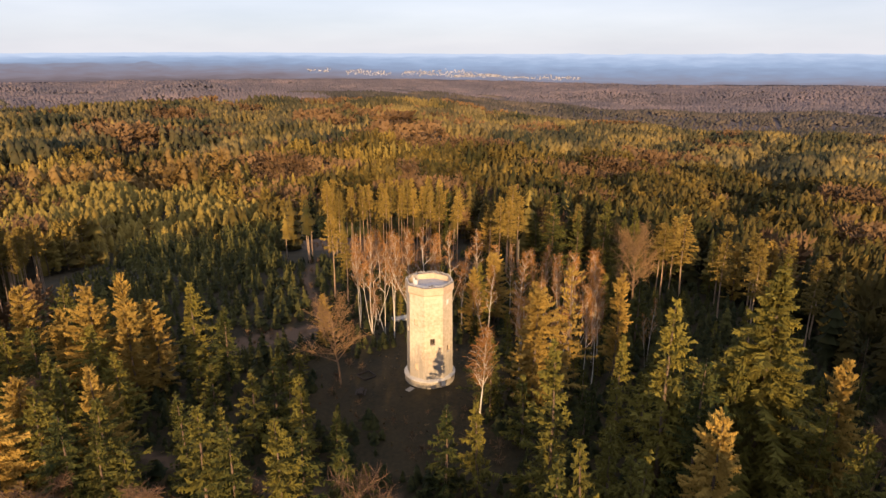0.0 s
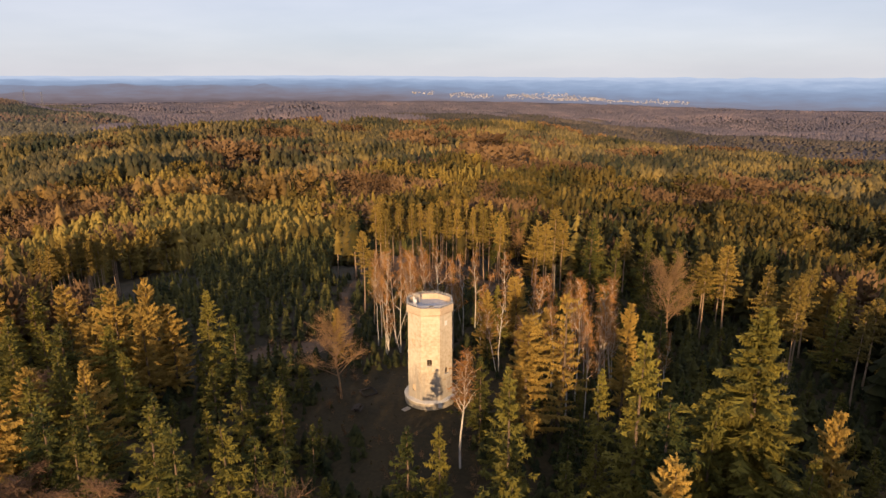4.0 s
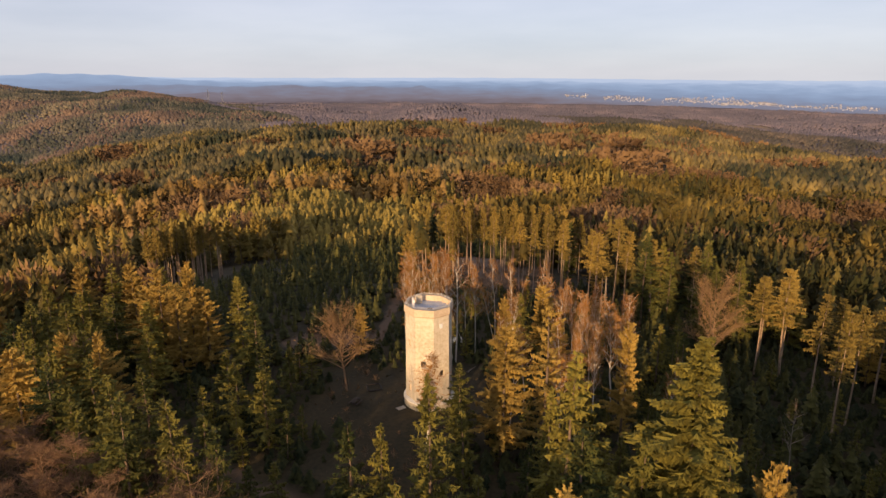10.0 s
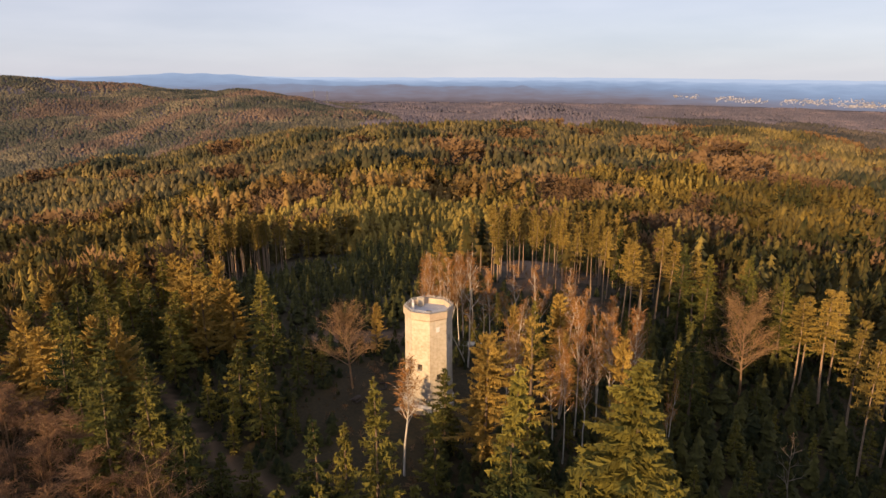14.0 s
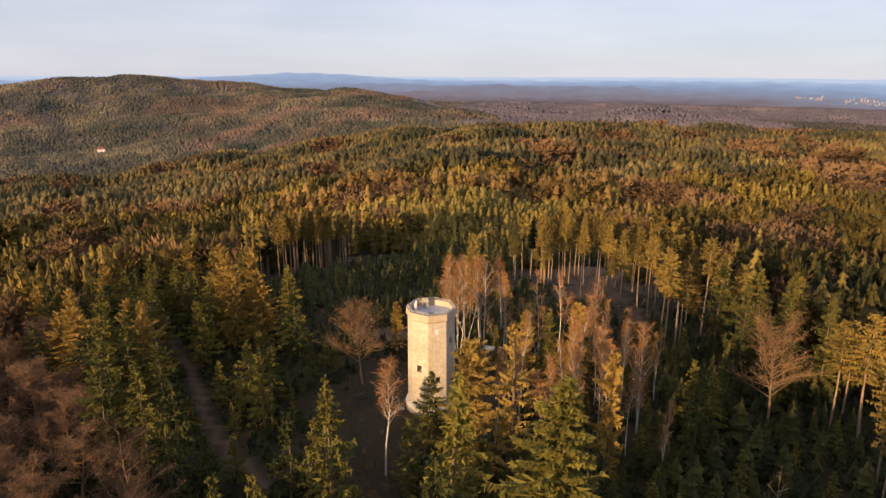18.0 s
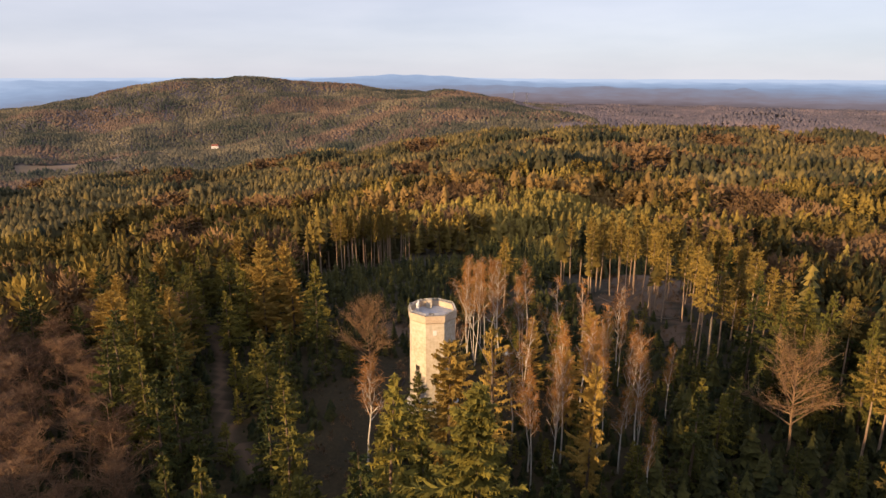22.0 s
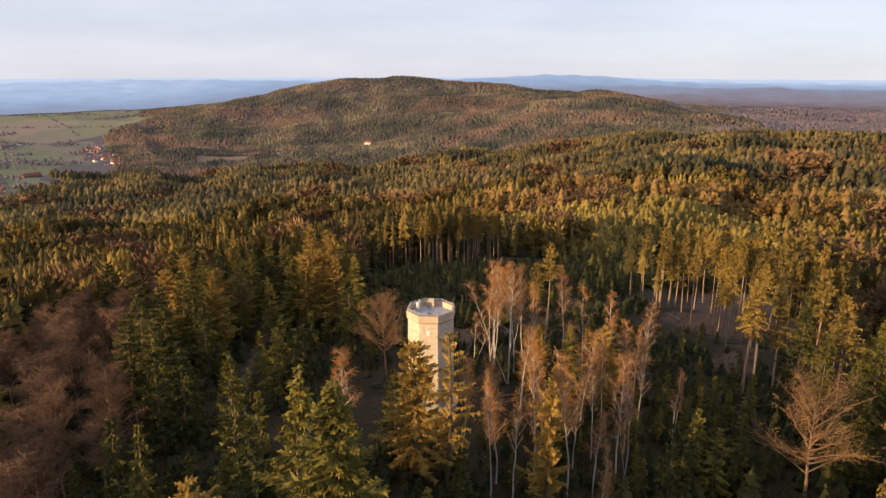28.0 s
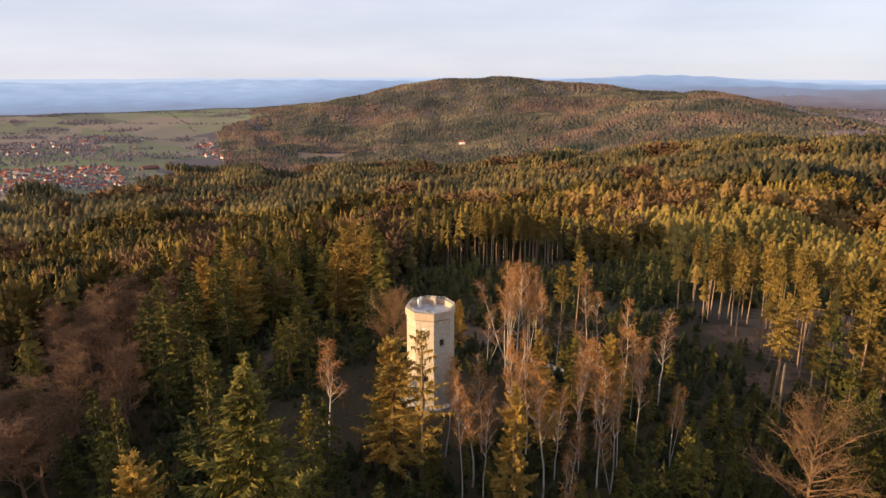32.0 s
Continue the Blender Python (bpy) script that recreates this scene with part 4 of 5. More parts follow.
def near_kind(x, y):
    """What stands at a place near the tower."""
    r, q = math.hypot(x, y), rnd.random()
    az = math.degrees(math.atan2(x, y)) % 360
    if r > 78 and x > 0:
        return ("pine", rnd.uniform(18, 23)) if q < 0.4 else ("spruce", rnd.uniform(14, 19)) if q < 0.65 else ("larch", rnd.uniform(15, 20)) if q < 0.78 else ("beech", rnd.uniform(11, 14)) if q < 0.86 else None
    if x + 0.6 * y > 45 and 14 < x < 60 and 4 < y < 66 or 4 < x < 40 and 36 < y < 62:
        return ("slim", rnd.uniform(4, 8.5)) if q < 0.85 else None
    if 0 < x < 40 and -10 < y < 44:
        return ("birch", rnd.uniform(13, 19)) if q < 0.62 else ("larch", rnd.uniform(13, 18)) if q < 0.69 else ("slim", rnd.uniform(4, 9))
    if abs(az - 188) < 24 and r < 46:
        return ("slim", rnd.uniform(5, 8)) if q < 0.7 else None
    if x > 12 and y < -8 and r < 52:
        return ("slim", rnd.uniform(6, 11)) if q < 0.75 else ("spruce", rnd.uniform(11, 14)) if q < 0.82 else None
    if x > 36 and -40 < y < 8 and r < 72:
        return ("slim", rnd.uniform(5, 9)) if q < 0.7 else None
    if x > 38 and y > -40:
        return ("slim", rnd.uniform(5, 10)) if q < 0.55 else ("pine", rnd.uniform(19, 23)) if q < 0.7 and r > 72 else None
    if -14 < x < 40 and y > 50:
        return ("slim", rnd.uniform(3, 6)) if q < (0.12 if y > 66 else 0.7) else None
    if y > 40 and x > -20:
        return ("pine", rnd.uniform(18, 23)) if q < 0.6 else None
    if x < -12 and y < 8:
        if r < 44:
            return ("slim", rnd.uniform(5, 10)) if q < 0.8 else None
        if y < -24:
            return ("beech", rnd.uniform(12, 15)) if q < 0.88 else ("spruce", rnd.uniform(14, 18)) if q < 0.96 else None
        return ("spruce", rnd.uniform(15, 20)) if q < 0.6 else ("larch", rnd.uniform(16, 20)) if q < 0.82 else ("beech", rnd.uniform(12, 15))
    if -26 < x < 1 and 6 < y < 70:
        return ("slim", rnd.uniform(3.5, 7.5)) if q < 0.85 else ("birch", rnd.uniform(8, 12))
    if y < -20:
        return ("spruce", rnd.uniform(11, 16)) if q < 0.75 else ("beech", rnd.uniform(10, 13)) if q < 0.85 else None
    return ("spruce", rnd.uniform(14, 19)) if q < 0.6 else ("larch", rnd.uniform(16, 20))


def fill_near():
    step = 6.8
    n = int(98 / step)
    for i in range(-n, n + 1):
        for j in range(-n, n + 1):
            x, y = (i + rnd.uniform(-0.38, 0.38)) * step, (j + rnd.uniform(-0.38, 0.38)) * step
            r = math.hypot(x, y)
            head = math.degrees(math.atan2(x, y)) % 360
            hidden = 74 if 135 < head < 180 else 90 if 228 < head < 298 or 25 < head < 100 else 78
            if r > hidden or open_ground(x, y) or inside(x, y, PLANTATION):
                continue
            if min((x - a_) ** 2 + (y - b_) ** 2 for a_, b_, _ in placed) < 3.6 ** 2:
                continue
            what = near_kind(x, y)
            if what:
                plant(what[0], x, y, what[1], wide=rnd.uniform(0.95, 1.3) * (1.35 if what[0] == "beech" else 1.0))


# front row of the tall stand beyond the plantation, and the tall group north of the tower
for line, count, deep in (([(-96, 92), (-86, 110), (-88, 134)], 22, 9), ([(-4, 88), (8, 97), (26, 99), (36, 90)], 20, 9), ([(2, 108), (20, 116), (38, 112)], 12, 10)):
    for q in range(count):
        t = (q + rnd.random()) / count * (len(line) - 1)
        i = min(int(t), len(line) - 2)
        (x0, y0), (x1, y1) = line[i], line[i + 1]
        f = t - i
        ln = math.hypot(x1 - x0, y1 - y0)
        o = rnd.uniform(0, deep)
        plant("pine", x0 + (x1 - x0) * f - (y1 - y0) / ln * o, y0 + (y1 - y0) * f + (x1 - x0) / ln * o, rnd.uniform(20, 25), wide=rnd.uniform(0.75, 1.0))
fill_near()
for i in range(9):
    for j in range(12):
        x, y = 2 + 4.6 * i + rnd.uniform(-1.6, 1.6), -17 + 4.6 * j + rnd.uniform(-1.6, 1.6)
        if not open_ground(x, y) and rnd.random() < 0.75:
            plant("slim", x, y, rnd.uniform(3.5, 8), "young dark green spruce growing below the birches", rnd.uniform(0.9, 1.3))


# ---- woods ----
def lod_conifer(seed, tiers, n, base=0.1, shape=0.8, trunk=True, rx=0.17, round_off=0.0, sides=3):
    """A light conifer of height 1: jagged skirts of branches one above another round a trunk."""
    rng = random.Random(seed)
    v, f, fm = [], [], []
    if trunk:
        for k in range(sides):
            an = 6.283 * k / sides
            v += [(0.014 * math.cos(an), 0.014 * math.sin(an), -0.02), (0.005 * math.cos(an), 0.005 * math.sin(an), 0.9)]
        for k in range(sides):
            p, q = 2 * k, 2 * ((k + 1) % sides)
            f += [(p, q, q + 1), (p, q + 1, p + 1)]
            fm += [1, 1]
    dz = (1 - base) / tiers
    for t in range(tiers):
        u = (t + 0.15) / tiers
        r = rx * (1 - u) ** shape * min(1.0, 1 - round_off + 2.2 * round_off * u)
        z = base + (1 - base) * (u - 0.15 / tiers)
        a0 = rng.random() * 6.28
        m = len(v)
        ox, oy = rng.uniform(-0.08, 0.08) * rx, rng.uniform(-0.08, 0.08) * rx
        top = min(1.0, z + dz * 1.9) if t < tiers - 1 else 1.0
        v.append((ox, oy, top))
        for k in range(2 * n):
            an = a0 + math.pi * (k + rng.uniform(-0.3, 0.3)) / n
            tip = k % 2 == 0
            rr = r * (rng.uniform(0.8, 1.3) if tip else rng.uniform(0.5, 0.78))
            v.append((ox + rr * math.cos(an), oy + rr * math.sin(an), z + dz * (rng.uniform(-0.25, 0.15) if tip else rng.uniform(0.15, 0.4))))
        for k in range(2 * n):
            f.append((m, m + 1 + k, m + 1 + (k + 1) % (2 * n)))
            fm.append(0)
    return np.array(v), np.array(f), np.array(fm)


def lod_spruce(seed, whorls, per, base=0.1, shape=0.8, rx=0.19, trunk=True, droop=0.35):
    """A light conifer of height 1: whorls of roof-shaped drooping boughs round a trunk."""
    rng = random.Random(seed)
    v, f, fm = [], [], []
    if trunk:
        for k in range(3):
            an = 2.094 * k
            v += [(0.014 * math.cos(an), 0.014 * math.sin(an), -0.02), (0.005 * math.cos(an), 0.005 * math.sin(an), 0.9)]
        for k in range(3):
            p, q = 2 * k, 2 * ((k + 1) % 3)
            f += [(p, q, q + 1), (p, q + 1, p + 1)]
            fm += [1, 1]
    dz = (1 - base) / whorls
    lop, heavy = rng.uniform(0, 6.283), rng.uniform(0.05, 0.3)
    for w in range(whorls):
        u = (w + rng.uniform(0.1, 0.5)) / whorls
        r = rx * (1 - u) ** shape * min(1.0, 0.6 + 2 * u) * rng.uniform(0.85, 1.15)
        z = base + (1 - base) * u
        a0 = rng.random() * 6.283
        n = per if u < 0.7 else max(3, per - 2)
        for k in range(n):
            an = a0 + 6.283 * (k + rng.uniform(-0.3, 0.3)) / n
            ln = r * rng.uniform(0.65, 1.25) * (1 + heavy * math.cos(an - lop))
            wd = ln * rng.uniform(0.32, 0.52) + 0.012
            c, s_ = math.cos(an), math.sin(an)
            zt = z - droop * ln * rng.uniform(0.4, 1.4)
            m = len(v)
            v += [(0, 0, min(1.0, z + dz * 0.95)), (0.6 * ln * c - wd * s_, 0.6 * ln * s_ + wd * c, z - droop * ln * 0.7), (ln * c, ln * s_, zt), (0.6 * ln * c + wd * s_, 0.6 * ln * s_ - wd * c, z - droop * ln * 0.7 + rng.uniform(-0.15, 0.15) * dz)]
            f += [(m, m + 1, m + 2), (m, m + 2, m + 3)]
            fm += [0, 0]
    m = len(v)
    v += [(0.02, 0, 1 - dz), (-0.01, 0.017, 1 - dz), (-0.01, -0.017, 1 - dz), (0, 0, 1.02)]
    f += [(m, m + 1, m + 3), (m + 1, m + 2, m + 3), (m + 2, m, m + 3)]
    fm += [0, 0, 0]
    return np.array(v), np.array(f), np.array(fm)


def lod_bush(seed, n, rx=0.24, base=0.3, size=0.16, thin=0.28):
    """A light leafless crown of height 1: a cloud of slivers on a trunk."""
    rng = random.Random(seed)
    v, f, fm = [], [], []
    for k in range(3):
        an = 2.09 * k
        v += [(0.014 * math.cos(an), 0.014 * math.sin(an), -0.02), (0.004 * math.cos(an), 0.004 * math.sin(an), 0.8)]
    for k in range(3):
        p, q = 2 * k, 2 * ((k + 1) % 3)
        f += [(p, q, q + 1), (p, q + 1, p + 1)]
        fm += [1, 1]
    for k in range(n):
        d = Vector((rng.gauss(0, 1), rng.gauss(0, 1), rng.gauss(0.25, 1))).normalized()
        c = Vector((d.x * rx, d.y * rx, base + (1 - base) * 0.5 + d.z * (1 - base) * 0.48)) * 1.0
        q = rng.random() ** 0.4
        c = Vector((c.x * q, c.y * q, 0.5 * (1 + base) + (c.z - 0.5 * (1 + base)) * q))
        o = (d + Vector((0, 0, 0.6)) + Vector((rng.uniform(-1, 1), rng.uniform(-1, 1), rng.uniform(-1, 1))) * 0.4).normalized()
        w = o.cross(d if abs(o.dot(d)) < 0.95 else Vector((1, 0, 0))).normalized()
        m = len(v)
        v += [tuple(c - o * size * 0.5 + w * size * thin), tuple(c - o * size * 0.4 - w * size * thin), tuple(c + o * size * 0.6)]
        f.append((m, m + 1, m + 2))
        fm.append(0)
    return np.array(v), np.array(f), np.array(fm)


def stand(name, label, x, y, h, wide, tint, templates, mats, seed, smooth=True):
    """One wood: all its trees in one mesh."""
    if not len(x):
        return
    rng = np.random.default_rng(seed)
    pick = rng.integers(0, len(templates), len(x))
    z = ground_z(x, y) - 0.3
    rot = rng.random(len(x)) * 6.283
    VV, FF, MM, TT, off = [], [], [], [], 0
    for k, (v, f, fm) in enumerate(templates):
        s = np.where(pick == k)[0]
        if not len(s):
            continue
        c, sn = np.cos(rot[s])[:, None], np.sin(rot[s])[:, None]
        hs, ws = h[s][:, None], (h[s] * wide[s])[:, None]
        lx, ly = rng.normal(0, 0.02, (2, len(s), 1))
        px = (v[:, 0] * c - v[:, 1] * sn) * ws + x[s][:, None] + lx * v[:, 2] * hs
        py = (v[:, 0] * sn + v[:, 1] * c) * ws + y[s][:, None] + ly * v[:, 2] * hs
        pz = v[:, 2] * hs + z[s][:, None]
        VV.append(np.stack([px, py, pz], -1).reshape(-1, 3))
        FF.append((f[None] + (np.arange(len(s)) * len(v))[:, None, None] + off).reshape(-1, 3))
        MM.append(np.tile(fm, len(s)))
        TT.append(np.repeat(tint[s], len(v)))
        off += len(s) * len(v)
    ob = new(name, mesh_of(name, np.vstack(VV), np.vstack(FF), mats, np.concatenate(MM), np.concatenate(TT), smooth=smooth))
    return tagged(ob, label, "forest", kind="stuff")


def patchy(x, y, size, seed):
    """Soft patches between 0 and 1, for arrays."""
    r = np.random.default_rng(seed)
    s = np.zeros(len(x))
    for k in range(6):
        a_, p, q = r.random() * 6.283, r.random() * 6.283, r.uniform(0.6, 1.7)
        s += np.sin((x * math.cos(a_) + y * math.sin(a_)) * 6.283 * q / size + p)
    return 1 / (1 + np.exp(-s * 0.9))


def jitter(cell, rmin, rmax, amin, amax, seed):
    """A shaken grid of places in a sector of a ring."""
    r = np.random.default_rng(seed)
    g = np.arange(-rmax, rmax, cell)
    X, Y = np.meshgrid(g, g)
    x = (X + r.uniform(-0.45, 0.45, X.shape) * cell).ravel()
    y = (Y + r.uniform(-0.45, 0.45, Y.shape) * cell).ravel()
    d, az = np.hypot(x, y), np.degrees(np.arctan2(x, y))
    k = (d > rmin) & (d < rmax) & (az > amin) & (az < amax)
    return x[k], y[k], d[k], az[k], r


def wooded(x, y, d, az):
    """Where the far woods stand: not on the plain, the fields or the scars."""
    w = ~((az < plain_edge(d, az) + 0.5) & (d > 1100 + 60 * np.sin(az * 0.7)))
    w &= ~((np.abs(az + 58.5) < 7) & (np.abs(d - 1735 - (az + 58) * 6) < 42 + 14 * np.sin(az * 1.7)))
    w &= ~((np.abs(az - 20) < 5) & (np.abs(d - 2330 + (az - 20) * 45) < 150 - 16 * np.abs(az - 20)))
    w &= (np.hypot(x - 178, y - 624) > 34) & (np.hypot(x - 120, y - 655) > 45)
    w &= np.hypot(x + 1402, y - 1161) > 25
    # felled strips across the far slopes
    q = d + 45 * np.sin(az * 0.13) + 1.5 * az
    for s0, half, a0, a1 in ((760, 9, -70, -36), (1060, 10, -64, -40)):
        w &= ~((np.abs(q - s0) < half) & (az > a0) & (az < a1))
    return w


# young plantation; tint lowered towards the tower to paint in the shade there
x, y, d, az, r = jitter(3.0, 12, 210, -180, 180, 3)
k = (inside(x, y, PLANTATION) | inside(x, y, GROVE)) & ~open_ground(x, y) & (r.random(len(x)) < 0.85)
x, y, d = x[k], y[k], d[k]
p = patchy(x, y, 45, 5)
stand("young_spruce_plantation", "dense dark green plantation of young spruces, its shaded end coloured darker", x, y, np.where(seg_dist(x, y, [(-104, 78), (-86, 100), (-80, 114), (-90, 150)]) < 22, 0.38, 1.0) * (2.4 + 3.2 * p + r.random(len(x)) ** 2 * 3.5) * np.interp(d, [60, 110, 200], [0.9, 1.0, 1.5]), r.uniform(1.2, 1.8, len(x)), np.interp(d, [60, 120, 190], [0.5, 0.75, 1.0]) * r.random(len(x)),
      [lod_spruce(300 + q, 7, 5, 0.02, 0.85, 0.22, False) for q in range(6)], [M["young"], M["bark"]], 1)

# undergrowth
x, y, d, az, r = jitter(2.0, 13, 92, -180, 180, 4)
k = ~open_ground(x, y) & ~inside(x, y, PLANTATION) & (r.random(len(x)) < 0.85) & ((x < 0) | (x > 37) | (y < 66) | (r.random(len(x)) < 0.15)) & ((d < 58) | (az % 360 < 135) | (az % 360 > 180))
x, y = x[k], y[k]
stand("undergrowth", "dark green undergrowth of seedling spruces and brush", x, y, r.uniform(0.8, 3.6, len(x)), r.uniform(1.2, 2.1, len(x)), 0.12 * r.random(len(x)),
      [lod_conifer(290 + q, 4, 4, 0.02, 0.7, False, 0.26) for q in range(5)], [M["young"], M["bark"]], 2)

x, y, d, az, r = jitter(1.1, 5.2, 130, -180, 180, 6)
k = open_ground(x, y) & (seg_dist(x, y, TRACK) > 1.6) & (r.random(len(x)) < 0.6)
x, y = x[k], y[k]
stand("dry_grass", "tufts of dry grass and heath in the clearing", x, y, r.uniform(0.15, 0.55, len(x)), r.uniform(1.2, 2.4, len(x)), r.random(len(x)),
      [lod_bush(280 + q, 6, 0.3, 0.0, 0.55) for q in range(4)], [M["heath"], M["heath"]], 2)

x, y, d, az, r = jitter(1.9, 7.5, 145, -180, 180, 8)
k = open_ground(x, y) & (seg_dist(x, y, TRACK) > 2.0) & (r.random(len(x)) < 0.16 + 0.5 * (patchy(x, y, 11, 19) > 0.6)) & ((d > 12) | (az > 60))
x, y = x[k], y[k]
stand("brushwood", "bare brown brushwood and saplings in the clearing", x, y, r.uniform(0.6, 2.6, len(x)), r.uniform(0.9, 1.6, len(x)), 0.7 * r.random(len(x)),
      [lod_bush(285 + q, 40, 0.3, 0.05, 0.32, 0.06) for q in range(4)], [M["f_brown"], M["bark"]], 5)

# middle woods
CON_M = [lod_spruce(310 + q, 11, 6, 0.10, 0.72, 0.20) for q in range(7)]
LAR_M = [lod_spruce(416 + q, 11, 6, 0.10, 0.58, 0.19, True, 0.2) for q in range(6)]
PINE_M = [lod_spruce(420 + q, 8, 6, 0.5, 0.6, 0.14) for q in range(5)]
RND_M = [lod_bush(325 + q, 150, 0.21, 0.2, 0.1, 0.3) for q in range(4)]
BUSH_M = [lod_bush(330 + q, 180, 0.23, 0.22, 0.085, 0.28) for q in range(5)]
# young spruces below the eastern trees
x, y, d, az, r = jitter(3.2, 30, 82, 45, 135, 71)
k = (x > 37) & (x < 68) & (y > -26) & (y < 40) & ~open_ground(x, y) & (np.hypot(x - 54.6, y - 18.6) > 4) & (r.random(len(x)) < 0.7)
x, y = x[k], y[k]
stand("young_spruce_growth", "young dark green spruces among the taller trees", x, y, r.uniform(3.5, 8.5, len(x)), r.uniform(1.0, 1.5, len(x)), 0.5 * r.random(len(x)), CON_M, [M["young"], M["bark"]], 72, False)
x, y, d, az, r = jitter(5.5, 58, 210, -180, 180, 7)
k = ((d > 78) | ((az % 360 > 135) & (az % 360 < 180))) & ~inside(x, y, PLANTATION) & ~inside(x, y, GROVE) & ~open_ground(x, y) & ((d < 150) | ((az > -110) & (az < 75)))
k &= (d < 122) | (np.abs(az) < 112)
k &= (d > 90) | ~(((az % 360 > 228) & (az % 360 < 298)) | ((az > 25) & (az < 100)))
x, y, d, az = x[k], y[k], d[k], az[k]
kindf = patchy(x, y, 70, 9) + r.uniform(-0.25, 0.25, len(x))
h = r.uniform(13, 22, len(x))
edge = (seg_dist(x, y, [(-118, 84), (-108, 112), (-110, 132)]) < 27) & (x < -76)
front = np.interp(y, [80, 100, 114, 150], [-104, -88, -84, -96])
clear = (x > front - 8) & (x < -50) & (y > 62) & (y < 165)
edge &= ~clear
# southern trees, mostly unseen, raised to cast shade; a gap keeps the tower sunlit
h = np.where(((x > -14) & (y < -80) & (np.abs(x - 0.305 * y) > 6)) | ((x < -36) & (y < -96)), h * 0.3 + 24.3, h)
h = np.where((x > np.maximum(10, 0.305 * y + 15)) & (y < -56) | ((x > 45) & (y < -46)), h * 0.3 + np.where(x > 22, 25, 21.5), h)
h = np.where((x < -52) & (y < -36) & (y > -97), h * 0.4 + 11.5, h)
grown = (az > -36) & (az < 4) & (x > -86) & (d > 130)
h = np.where(grown, 6 + 0.35 * (h - 13) + 3 * np.clip((d - 150) / 60, 0, 1), h)
north = (np.abs(az - 9) < 20) & (d < 122)
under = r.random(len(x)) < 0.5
yellow = (az > -52) & (az < 10) & (d > 160) & (r.random(len(x)) < np.where(grown, 0.8, 0.5)) & ~edge
yellow |= (az > 14) & (az < 70) & (r.random(len(x)) < 0.16)
bare = (kindf >= 0.8) & ~edge & ~north & ~yellow & (np.abs(az) < 115) & ((az < -25) | (r.random(len(x)) < 0.25))
for nm, lb, sel, tm, mt in (
    ("spruce_wood", "dense wood of spruces lit golden at the tips", ~bare & ~edge & ~((d < 80) & (az > 118)) & ~north & ~yellow, CON_M + RND_M[:2], [M["f_conifer"], M["bark"]]),
    ("larch_wood", "golden larches beyond the plantation", yellow, LAR_M, [M["f_yellow"], M["bark"]]),
    # inner spruces wear the shade-dark needles to blacken the stand's interior
    ("dark_spruce_wood", "dense spruces inside the tall stand, its inner shade painted into them", edge & under, CON_M, [M["f_shade"], M["bark"]]),
    ("tall_spruce_wood", "tall spruces with high golden crowns", edge & ~under, PINE_M, [M["f_conifer"], M["pale_bark"]]),
    ("tall_spruce_wood", "stand of tall spruces with bare pale trunks", north, PINE_M, [M["f_conifer"], M["pale_bark"]]),
    ("beech_wood", "leafless beeches with reddish-brown crowns", bare, BUSH_M, [M["f_brown"], M["bark"]])):
    keep = sel & ~clear & (~north | (r.random(len(x)) < 0.12))
    # tint cut past 14 degrees east: the shade on those trees is painted in
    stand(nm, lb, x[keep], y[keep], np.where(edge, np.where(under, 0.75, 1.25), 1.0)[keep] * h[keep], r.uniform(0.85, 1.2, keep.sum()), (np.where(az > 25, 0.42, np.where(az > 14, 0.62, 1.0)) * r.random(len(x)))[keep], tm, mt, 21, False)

CON_L = [lod_conifer(340 + q, 5, 5, 0.12, 0.75, False, 0.19, 0.25) for q in range(7)]
LAR_L = [lod_conifer(345 + q, 5, 5, 0.12, 0.55, False, 0.20, 0.4) for q in range(7)]
RND_L = [lod_bush(355 + q, 40, 0.20, 0.22, 0.13, 0.36) for q in range(4)]
BUSH_L = [lod_bush(350 + q, 40, 0.24, 0.18, 0.12, 0.32) for q in range(5)]
x, y, d, az, r = jitter(5.5, 210, 560, -100, 68, 13)
k = wooded(x, y, d, az) & (r.random(len(x)) < 0.92)
x, y, d, az = x[k], y[k], d[k], az[k]
kindf = patchy(x, y, 150, 15) + r.uniform(-0.08, 0.08, len(x)) + 0.12 * (az > 14) + 0.35 * np.exp(-((az - 11) / 5) ** 2 - ((d - 290) / 50) ** 2)
yel = 0.05 + 0.8 * patchy(x, y, 120, 16) + r.uniform(-0.25, 0.25, len(x)) + 0.8 * np.exp(-((az + 17) / 21) ** 2 - ((d - 270) / 80) ** 2) - 0.3 * (az < -50) - 0.25 * (az > 22)
blocks = np.clip((patchy(x, y, 110, 17) - 0.42) / 0.12, 0, 1)
h = 9.5 + 9 * blocks + r.uniform(-2.5, 4.0, len(x))
isb = kindf > 0.86
isy = ~isb & (yel > 0.66)
h = np.where(isy, 9 + 0.45 * (h - 9), h)
iso = ~isb & ~isy & (np.exp(-((az + 20) / 20) ** 2 - ((d - 410) / 70) ** 2) + r.uniform(-0.3, 0.3, len(x)) > 0.55)
h = np.where(iso, h + 5, h)
